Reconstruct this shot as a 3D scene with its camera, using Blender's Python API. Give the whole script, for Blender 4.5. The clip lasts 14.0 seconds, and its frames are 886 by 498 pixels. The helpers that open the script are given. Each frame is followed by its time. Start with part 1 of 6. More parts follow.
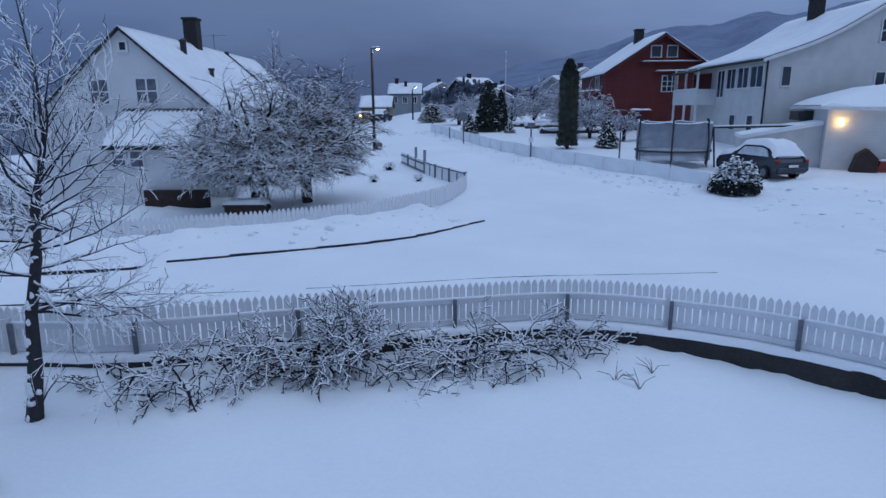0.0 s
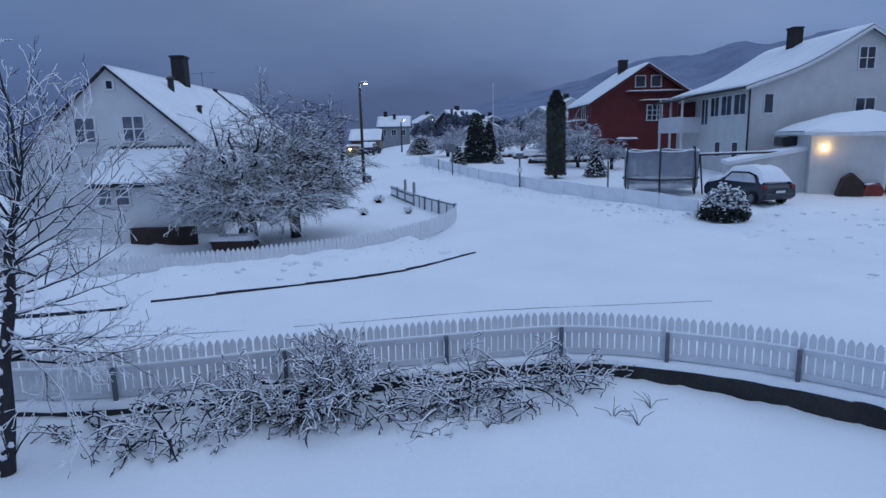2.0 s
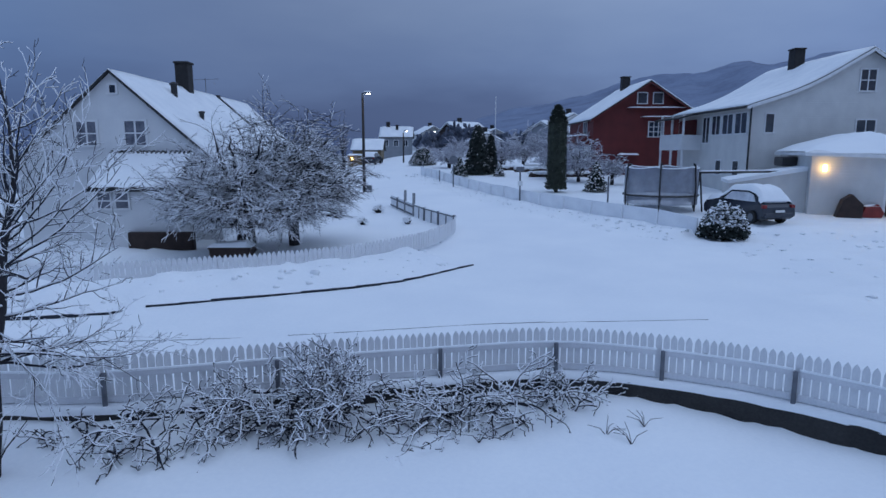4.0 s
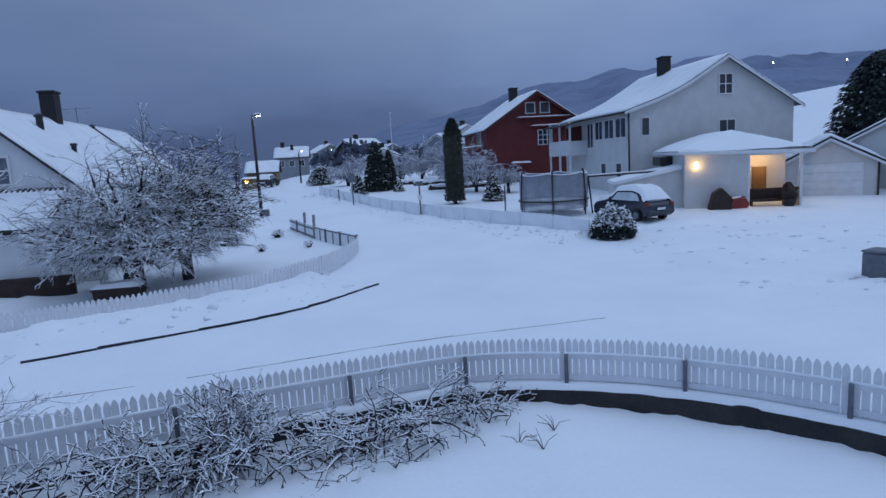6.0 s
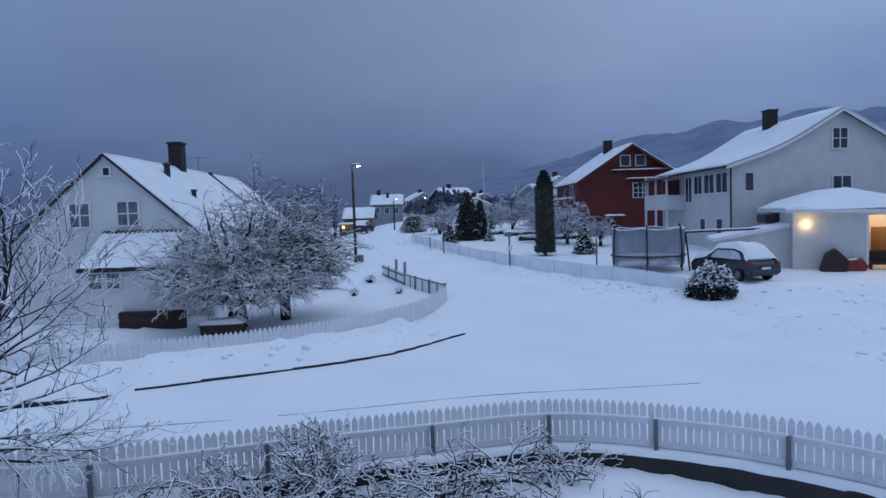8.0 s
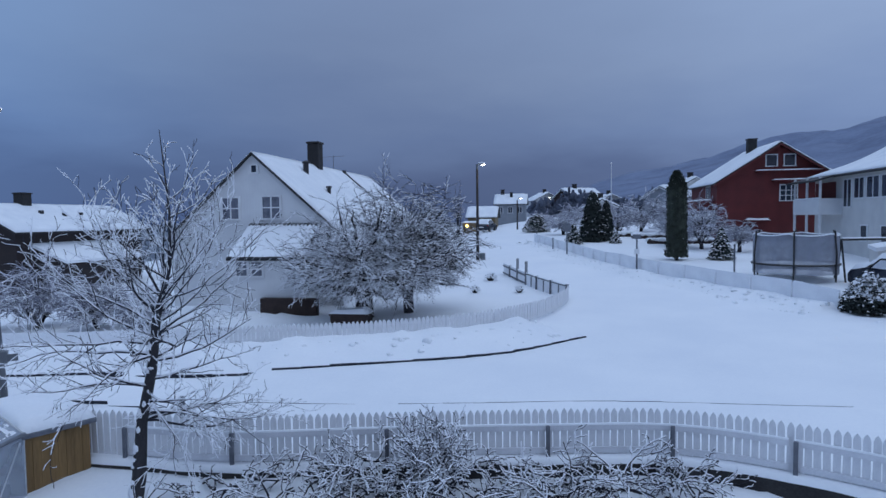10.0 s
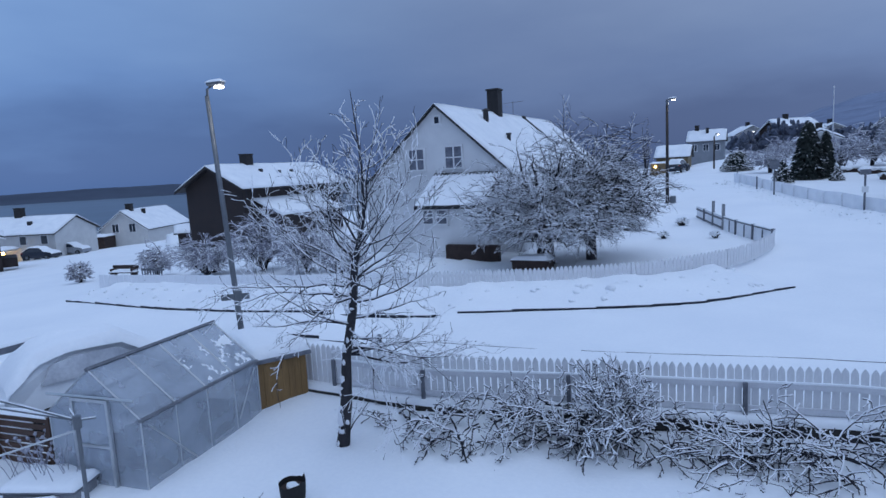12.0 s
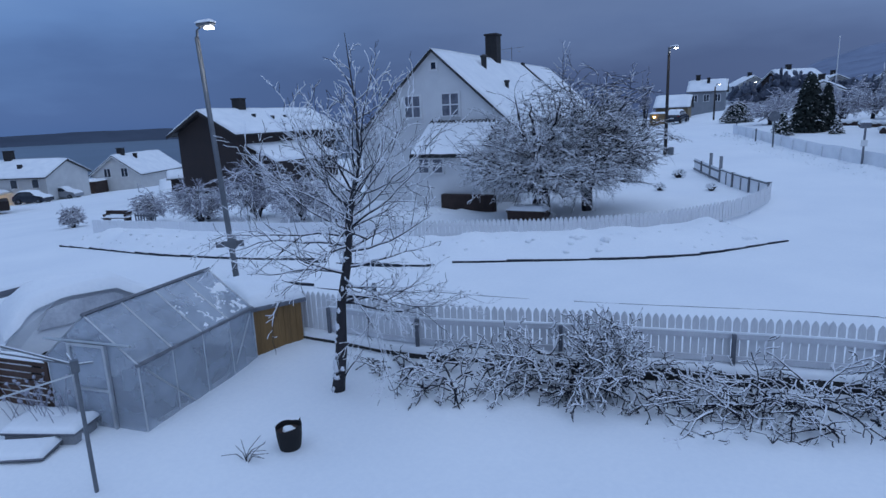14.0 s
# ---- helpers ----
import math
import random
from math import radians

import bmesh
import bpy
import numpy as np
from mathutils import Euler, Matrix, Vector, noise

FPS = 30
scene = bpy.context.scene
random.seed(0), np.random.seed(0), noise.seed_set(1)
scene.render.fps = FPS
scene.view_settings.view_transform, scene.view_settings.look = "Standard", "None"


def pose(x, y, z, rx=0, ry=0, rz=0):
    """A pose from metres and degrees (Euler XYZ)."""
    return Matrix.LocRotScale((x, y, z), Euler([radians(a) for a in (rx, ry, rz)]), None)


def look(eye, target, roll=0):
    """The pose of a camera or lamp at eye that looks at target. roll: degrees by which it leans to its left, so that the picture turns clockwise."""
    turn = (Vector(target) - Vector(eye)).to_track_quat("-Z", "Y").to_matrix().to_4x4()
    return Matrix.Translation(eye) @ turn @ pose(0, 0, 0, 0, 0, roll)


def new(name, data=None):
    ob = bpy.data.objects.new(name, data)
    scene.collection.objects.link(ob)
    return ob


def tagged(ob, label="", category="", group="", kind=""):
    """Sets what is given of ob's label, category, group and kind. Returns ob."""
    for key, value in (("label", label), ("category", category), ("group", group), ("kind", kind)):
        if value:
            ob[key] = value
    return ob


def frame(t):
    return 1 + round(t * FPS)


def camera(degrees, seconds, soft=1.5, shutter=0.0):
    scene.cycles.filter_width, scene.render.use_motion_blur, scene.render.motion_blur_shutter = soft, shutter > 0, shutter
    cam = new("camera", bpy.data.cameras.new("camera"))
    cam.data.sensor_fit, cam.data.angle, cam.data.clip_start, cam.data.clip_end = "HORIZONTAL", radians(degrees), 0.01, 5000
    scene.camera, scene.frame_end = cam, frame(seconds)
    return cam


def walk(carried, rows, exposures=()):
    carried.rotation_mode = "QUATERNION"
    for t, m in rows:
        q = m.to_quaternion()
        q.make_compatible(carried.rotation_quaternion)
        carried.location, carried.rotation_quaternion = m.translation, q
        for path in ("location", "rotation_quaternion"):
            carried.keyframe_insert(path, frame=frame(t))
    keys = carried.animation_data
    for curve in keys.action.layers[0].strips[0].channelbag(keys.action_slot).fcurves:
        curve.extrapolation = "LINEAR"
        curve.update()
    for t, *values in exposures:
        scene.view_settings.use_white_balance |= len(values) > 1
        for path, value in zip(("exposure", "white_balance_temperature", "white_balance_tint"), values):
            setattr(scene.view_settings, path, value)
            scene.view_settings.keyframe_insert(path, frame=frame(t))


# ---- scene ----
cam = camera(72.73, 14.0)
PATH = (
    (0.0, -0.171, -0.130, 4.044, 76.829, 0.358, 0.000),
    (0.5, -0.178, -0.133, 4.045, 78.000, 0.311, -0.032),
    (1.0, -0.170, 0.134, 4.066, 78.638, 0.522, -0.211),
    (1.5, -0.181, 0.186, 4.094, 79.392, 0.675, -0.788),
    (2.0, -0.139, 0.096, 4.076, 79.704, 1.331, -1.035),
    (4.5, -0.041, 0.143, 4.098, 81.287, -0.777, -1.305),
    (5.0, 0.012, 0.145, 4.125, 81.609, 1.874, -6.169),
    (5.5, 0.026, 0.163, 4.163, 80.968, 3.968, -9.670),
    (6.0, 0.029, 0.161, 4.211, 81.817, 3.206, -10.310),
    (6.5, 0.062, 0.126, 4.275, 84.246, 1.859, -7.823),
    (7.0, 0.057, 0.098, 4.298, 86.218, 1.622, -4.342),
    (9.5, 0.004, -0.175, 4.332, 87.079, 1.291, 3.880),
    (10.0, 0.058, -0.068, 4.274, 87.015, 0.650, 10.005),
    (10.5, 0.080, -0.076, 4.278, 86.785, 0.895, 16.234),
    (11.0, 0.083, -0.069, 4.275, 86.367, 1.555, 19.789),
    (11.5, 0.092, -0.057, 4.274, 84.661, 2.310, 23.436),
    (12.0, 0.093, -0.051, 4.292, 82.442, 3.050, 27.030),
    (12.5, 0.087, -0.043, 4.303, 81.518, 3.278, 28.537),
    (13.0, 0.094, -0.051, 4.314, 80.965, 2.722, 28.102),
    (13.5, 0.095, -0.032, 4.303, 79.074, 2.410, 26.919),
    (14.0, 0.076, -0.021, 4.304, 77.574, 2.290, 26.689),
)
walk(cam, [(t, pose(*p)) for t, *p in PATH], ((0.0, -0.13, 6500, 10), (6.0, -0.14, 6500, 10), (9.5, -0.05, 6800, 10), (11.0, 0.10, 6700, 10), (12.5, 0.06, 6500, 10), (13.3, -0.03, 6400, 10), (14.0, -0.13, 6300, 10)))

# ---- world and light ----
world = bpy.data.worlds.new("overcast_dusk")
scene.world = world
world.use_nodes = True
wt = world.node_tree
wt.nodes.clear()
w_out = wt.nodes.new("ShaderNodeOutputWorld")
w_bg = wt.nodes.new("ShaderNodeBackground")
w_sky = wt.nodes.new("ShaderNodeTexSky")
w_sky.sky_type = "NISHITA"
w_sky.sun_disc = False
w_sky.sun_elevation = radians(12.0)
w_sky.sun_rotation = radians(150.0)
w_co = wt.nodes.new("ShaderNodeTexCoord")
w_sep = wt.nodes.new("ShaderNodeSeparateXYZ")
w_map = wt.nodes.new("ShaderNodeMapping")
w_map.inputs["Scale"].default_value = (1.0, 1.0, 3.2)
w_noise = wt.nodes.new("ShaderNodeTexNoise")
w_noise.inputs["Scale"].default_value = 2.3
w_noise.inputs["Detail"].default_value = 5.0
w_noise.inputs["Roughness"].default_value = 0.52
w_ramp = wt.nodes.new("ShaderNodeValToRGB")
el = w_ramp.color_ramp.elements
el[0].position, el[0].color = 0.0, (0.100, 0.160, 0.345, 1)
el[1].position, el[1].color = 1.0, (0.64, 0.84, 1.27, 1)
for p_, c_ in ((0.05, (0.108, 0.168, 0.360, 1)), (0.13, (0.176, 0.269, 0.518, 1)), (0.25, (0.247, 0.355, 0.612, 1)), (0.42, (0.30, 0.43, 0.72, 1))):
    e_ = el.new(p_)
    e_.color = c_
w_add = wt.nodes.new("ShaderNodeMath")
w_add.operation = "MULTIPLY_ADD"
w_add.inputs[1].default_value = 0.24
w_off = wt.nodes.new("ShaderNodeMath")
w_off.operation = "ADD"
w_off.inputs[1].default_value = -0.12
w_mix = wt.nodes.new("ShaderNodeMix")
w_mix.data_type = "RGBA"
w_mix.inputs[0].default_value = 0.003
wt.links.new(w_co.outputs["Generated"], w_sep.inputs[0])
wt.links.new(w_co.outputs["Generated"], w_map.inputs[0])
wt.links.new(w_map.outputs[0], w_noise.inputs["Vector"])
wt.links.new(w_noise.outputs[0], w_add.inputs[0])
wt.links.new(w_sep.outputs[2], w_add.inputs[2])
wt.links.new(w_add.outputs[0], w_off.inputs[0])
wt.links.new(w_off.outputs[0], w_ramp.inputs[0])
wt.links.new(w_ramp.outputs[0], w_mix.inputs[6])
wt.links.new(w_sky.outputs[0], w_mix.inputs[7])
w_east = wt.nodes.new("ShaderNodeMapRange")
w_east.inputs["From Min"].default_value, w_east.inputs["From Max"].default_value = -1.0, 1.0
w_side = wt.nodes.new("ShaderNodeValToRGB")
w_side.color_ramp.interpolation = "B_SPLINE"
se = w_side.color_ramp.elements
se[0].position, se[0].color = 0.0, (0.58, 0.71, 0.77, 1)
se[1].position, se[1].color = 1.0, (0.84, 0.83, 0.80, 1)
for p_, c_ in ((0.09, (0.55, 0.67, 0.74, 1)), (0.20, (0.44, 0.49, 0.53, 1)), (0.32, (0.455, 0.46, 0.475, 1)), (0.47, (0.50, 0.50, 0.505, 1)), (0.62, (0.63, 0.63, 0.62, 1)), (0.80, (0.83, 0.82, 0.79, 1))):
    e_ = se.new(p_)
    e_.color = c_
w_tint = wt.nodes.new("ShaderNodeMix")
w_tint.data_type, w_tint.blend_type = "RGBA", "MULTIPLY"
w_tint.inputs[0].default_value = 1.0
wt.links.new(w_sep.outputs[0], w_east.inputs["Value"])
wt.links.new(w_east.outputs[0], w_side.inputs[0])
wt.links.new(w_mix.outputs[2], w_tint.inputs[6])
wt.links.new(w_side.outputs[0], w_tint.inputs[7])
wt.links.new(w_tint.outputs[2], w_bg.inputs["Color"])
wt.links.new(w_bg.outputs[0], w_out.inputs["Surface"])
w_bg.inputs["Strength"].default_value = 1.37

sun = new("sun", bpy.data.lights.new("sun", "SUN"))
sun.data.energy = 0.4
sun.data.angle = radians(60)
sun.data.color = (0.62, 0.78, 1.0)
sun.matrix_world = look((0, 0, 60), (-8, 14, 0))


def point_lamp(name, place, power, colour, size=0.08):
    lamp = new(name, bpy.data.lights.new(name, "POINT"))
    lamp.data.energy, lamp.data.color, lamp.data.shadow_soft_size = power, colour, size
    lamp.location = place
    return lamp


# ---- materials ----
def material(name, base, rough=0.8, second=None, scale=6.0, fine=60.0, bump=0.15, metal=0.0, stretch=(1, 1, 1), spread=0.5, coords="Object"):
    """Two colours mixed by coarse and fine noise, with a fine relief."""
    m = bpy.data.materials.new(name)
    m.use_nodes = True
    nt = m.node_tree
    b = nt.nodes["Principled BSDF"]
    b.inputs["Roughness"].default_value, b.inputs["Metallic"].default_value = rough, metal
    co = nt.nodes.new("ShaderNodeTexCoord")
    mp = nt.nodes.new("ShaderNodeMapping")
    mp.inputs["Scale"].default_value = stretch
    nt.links.new(co.outputs[coords], mp.inputs[0])
    n1, n2 = nt.nodes.new("ShaderNodeTexNoise"), nt.nodes.new("ShaderNodeTexNoise")
    for n_, s_ in ((n1, scale), (n2, fine)):
        n_.inputs["Scale"].default_value, n_.inputs["Detail"].default_value = s_, 4.0
        nt.links.new(mp.outputs[0], n_.inputs["Vector"])
    mean = nt.nodes.new("ShaderNodeMath")
    mean.operation = "MULTIPLY_ADD"
    mean.inputs[1].default_value = 0.35
    nt.links.new(n2.outputs[0], mean.inputs[0])
    half = nt.nodes.new("ShaderNodeMath")
    half.operation = "MULTIPLY"
    half.inputs[1].default_value = 0.65
    nt.links.new(n1.outputs[0], half.inputs[0])
    nt.links.new(half.outputs[0], mean.inputs[2])
    ramp = nt.nodes.new("ShaderNodeValToRGB")
    second = second or tuple(c * 0.8 for c in base)
    ramp.color_ramp.elements[0].position, ramp.color_ramp.elements[0].color = 0.5 - spread * 0.3, (*second, 1)
    ramp.color_ramp.elements[1].position, ramp.color_ramp.elements[1].color = 0.5 + spread * 0.3, (*base, 1)
    nt.links.new(mean.outputs[0], ramp.inputs[0])
    nt.links.new(ramp.outputs[0], b.inputs["Base Color"])
    bp = nt.nodes.new("ShaderNodeBump")
    bp.inputs["Strength"].default_value, bp.inputs["Distance"].default_value = bump, 0.02
    nt.links.new(n2.outputs[0], bp.inputs["Height"])
    nt.links.new(bp.outputs[0], b.inputs["Normal"])
    return m


def boards(m, axis, width, depth=0.5):
    """Adds the relief of boards or tile courses across the given axis (0, 1, 2) to a material."""
    nt = m.node_tree
    b = nt.nodes["Principled BSDF"]
    co = nt.nodes.new("ShaderNodeTexCoord")
    wv = nt.nodes.new("ShaderNodeTexWave")
    wv.bands_direction, wv.wave_profile = "XYZ"[axis], "SAW"
    wv.inputs["Scale"].default_value = 0.314 / width
    wv.inputs["Distortion"].default_value = 0.0
    nt.links.new(co.outputs["Object"], wv.inputs["Vector"])
    bp = nt.nodes.new("ShaderNodeBump")
    bp.inputs["Strength"].default_value, bp.inputs["Distance"].default_value = depth, 0.03
    nt.links.new(wv.outputs[1], bp.inputs["Height"])
    old = b.inputs["Normal"].links[0].from_node
    nt.links.new(old.outputs[0], bp.inputs["Normal"])
    nt.links.new(bp.outputs[0], b.inputs["Normal"])
    return m


def glow(name, colour, strength):
    m = bpy.data.materials.new(name)
    m.use_nodes = True
    b = m.node_tree.nodes["Principled BSDF"]
    b.inputs["Base Color"].default_value = (*colour, 1)
    b.inputs["Emission Color"].default_value = (*colour, 1)
    b.inputs["Emission Strength"].default_value = strength
    return m


SNOW = material("snow", (0.86, 0.88, 0.90), 0.75, (0.78, 0.81, 0.85), 0.35, 14.0, 0.25)
SNOW_GLASS = material("snow_filmed_glass", (0.74, 0.76, 0.80), 0.6, (0.45, 0.47, 0.52), 2.5, 14.0, 0.3)
SNOW_ROOF = boards(material("roof_snow", (0.86, 0.88, 0.90), 0.75, (0.74, 0.77, 0.81), 0.9, 12.0, 0.3), 0, 0.30, 0.5)
TWIG_SNOW = material("twig_snow", (0.86, 0.87, 0.90), 0.8, (0.74, 0.76, 0.81), 5.0, 40.0, 0.2)
FROST = material("frosted_twigs", (0.44, 0.45, 0.52), 0.9, (0.24, 0.24, 0.29), 0.8, 12.0, 0.3)
BARK = material("bark", (0.042, 0.038, 0.044), 0.9, (0.016, 0.015, 0.019), 8.0, 60.0, 0.7, stretch=(1, 1, 0.3))
TWIG = material("twig_bark", (0.032, 0.031, 0.043), 0.9, (0.014, 0.014, 0.021), 6.0, 50.0, 0.4)
WHITE_PAINT = material("white_paint", (0.74, 0.75, 0.76), 0.55, (0.62, 0.63, 0.65), 2.0, 30.0, 0.15)
PICKET = material("picket_paint", (0.76, 0.77, 0.79), 0.6, (0.62, 0.63, 0.66), 3.0, 40.0, 0.25, stretch=(1, 1, 0.3))
SNOWY_BOARD = material("snow_plastered_boards", (0.84, 0.86, 0.89), 0.75, (0.73, 0.75, 0.79), 1.5, 25.0, 0.3)
CURTAINED = material("curtained_glass", (0.20, 0.21, 0.25), 0.15, (0.10, 0.11, 0.14), 3.0, 12.0, 0.03)
RAIL = material("rail_paint", (0.72, 0.73, 0.76), 0.6, (0.58, 0.59, 0.63), 2.0, 35.0, 0.25)
POST = material("post_paint", (0.17, 0.18, 0.21), 0.65, (0.10, 0.11, 0.13), 6.0, 40.0, 0.25)
SIDING = boards(material("white_siding", (0.62, 0.62, 0.61), 0.6, (0.53, 0.53, 0.53), 1.2, 30.0, 0.1), 2, 0.14, 0.35)
SIDING_V = boards(material("white_upright_siding", (0.70, 0.71, 0.72), 0.6, (0.61, 0.62, 0.64), 1.2, 30.0, 0.1), 0, 0.15, 0.4)
RED = boards(material("red_siding", (0.155, 0.019, 0.018), 0.65, (0.10, 0.013, 0.013), 1.0, 25.0, 0.15), 2, 0.15, 0.4)
BROWN = boards(material("dark_brown_siding", (0.030, 0.018, 0.016), 0.75, (0.018, 0.012, 0.012), 1.0, 25.0, 0.2), 0, 0.15, 0.4)
YELLOW = boards(material("ochre_siding", (0.20, 0.15, 0.08), 0.7, (0.15, 0.11, 0.06), 1.0, 25.0, 0.15), 2, 0.15, 0.3)
GREYBLUE = boards(material("grey_siding", (0.26, 0.28, 0.31), 0.7, (0.20, 0.22, 0.25), 1.0, 25.0, 0.15), 2, 0.15, 0.3)
DARK = material("black_sheet", (0.022, 0.022, 0.025), 0.5, (0.012, 0.012, 0.014), 4.0, 40.0, 0.2)
BRICK_DARK = material("sooty_chimney", (0.030, 0.027, 0.028), 0.85, (0.014, 0.013, 0.014), 5.0, 40.0, 0.5)
CONCRETE = material("dark_wet_concrete", (0.045, 0.043, 0.042), 0.85, (0.018, 0.017, 0.018), 1.6, 22.0, 0.6)
GRANITE = material("dark_kerb_stone", (0.020, 0.026, 0.040), 0.8, (0.012, 0.015, 0.024), 4.0, 60.0, 0.4)
STEEL = material("galvanised_steel", (0.17, 0.185, 0.205), 0.45, (0.12, 0.13, 0.145), 4.0, 50.0, 0.1, metal=0.5)
ALU = material("aluminium_profile", (0.52, 0.54, 0.56), 0.4, (0.42, 0.44, 0.46), 4.0, 50.0, 0.08, metal=0.6)
WOODPOLE = material("tarred_pole", (0.05, 0.042, 0.04), 0.9, (0.025, 0.022, 0.022), 4.0, 50.0, 0.4, stretch=(1, 1, 0.2))
TIMBER = material("golden_timber", (0.27, 0.155, 0.055), 0.7, (0.15, 0.082, 0.028), 3.0, 40.0, 0.3, stretch=(1, 1, 0.12))
SLAT = material("stained_slats", (0.085, 0.043, 0.028), 0.7, (0.05, 0.026, 0.018), 3.0, 40.0, 0.3, stretch=(0.15, 0.15, 1))
GREYWOOD = material("weathered_boards", (0.30, 0.31, 0.33), 0.8, (0.19, 0.20, 0.22), 2.0, 30.0, 0.3)
CYPRESS = material("cypress_green", (0.042, 0.052, 0.036), 0.9, (0.016, 0.020, 0.015), 3.0, 30.0, 0.5)
SPRUCE = material("conifer_green", (0.026, 0.038, 0.034), 0.9, (0.012, 0.017, 0.016), 2.0, 30.0, 0.5)
# Frosted woods, with blue-grey distance haze mixed into both colours.
WOODS = material("far_frosted_hazed_woods", (0.115, 0.135, 0.185), 0.95, (0.055, 0.065, 0.095), 0.15, 0.9, 0.6)
# The hillside's base colour carries the pale blue of distance haze.
FJELL = material("hazed_hillside", (0.185, 0.23, 0.335), 0.95, (0.105, 0.135, 0.215), 0.012, 0.11, 0.15)
HEADLAND = material("dark_headland", (0.050, 0.068, 0.105), 0.95, (0.030, 0.042, 0.070), 0.004, 0.02, 0.6)
SEA = material("fjord_water", (0.055, 0.080, 0.115), 0.30, (0.020, 0.032, 0.050), 0.01, 0.4, 0.25)
CARPAINT = material("dark_car_paint", (0.030, 0.036, 0.052), 0.25, (0.022, 0.027, 0.040), 3.0, 60.0, 0.03)
SILVER = material("silver_car_paint", (0.30, 0.32, 0.35), 0.3, (0.24, 0.26, 0.29), 3.0, 60.0, 0.03, metal=0.3)
RUBBER = material("black_rubber", (0.012, 0.012, 0.013), 0.85, (0.008, 0.008, 0.009), 6.0, 60.0, 0.3)
REDPLASTIC = material("red_plastic", (0.26, 0.025, 0.02), 0.5, (0.16, 0.015, 0.012), 3.0, 40.0, 0.1)
SOIL = material("dark_hedge_wood", (0.055, 0.035, 0.030), 0.9, (0.03, 0.02, 0.018), 3.0, 30.0, 0.5)
LAMP_WHITE = glow("street_lamp_light", (1.0, 0.97, 0.90), 9.0)
LAMP_WARM = glow("porch_lamp_light", (1.0, 0.62, 0.18), 14.0)
TAIL = material("red_lamp_glass", (0.25, 0.012, 0.012), 0.2, (0.18, 0.01, 0.01), 5.0, 40.0, 0.05)


def glass_material(name, tint, alpha, rough):
    m = bpy.data.materials.new(name)
    m.use_nodes = True
    nt = m.node_tree
    b = nt.nodes["Principled BSDF"]
    b.inputs["Base Color"].default_value = (*tint, 1)
    b.inputs["Roughness"].default_value = rough
    n_ = nt.nodes.new("ShaderNodeTexNoise")
    n_.inputs["Scale"].default_value = 1.6
    n_.inputs["Detail"].default_value = 5.0
    mr = nt.nodes.new("ShaderNodeMapRange")
    mr.inputs["From Min"].default_value, mr.inputs["From Max"].default_value = 0.35, 0.65
    mr.inputs["To Min"].default_value, mr.inputs["To Max"].default_value = alpha * 0.8, min(1.0, alpha * 1.2)
    co = nt.nodes.new("ShaderNodeTexCoord")
    nt.links.new(co.outputs["Object"], n_.inputs["Vector"])
    nt.links.new(n_.outputs[0], mr.inputs["Value"])
    nt.links.new(mr.outputs[0], b.inputs["Alpha"])
    return m


PANE = material("window_glass", (0.035, 0.045, 0.065), 0.08, (0.02, 0.026, 0.04), 2.0, 20.0, 0.02)
NETTING = glass_material("trampoline_net", (0.22, 0.24, 0.29), 0.72, 0.9)
POLYCARB = glass_material("frosted_polycarbonate", (0.50, 0.56, 0.64), 0.40, 0.10)


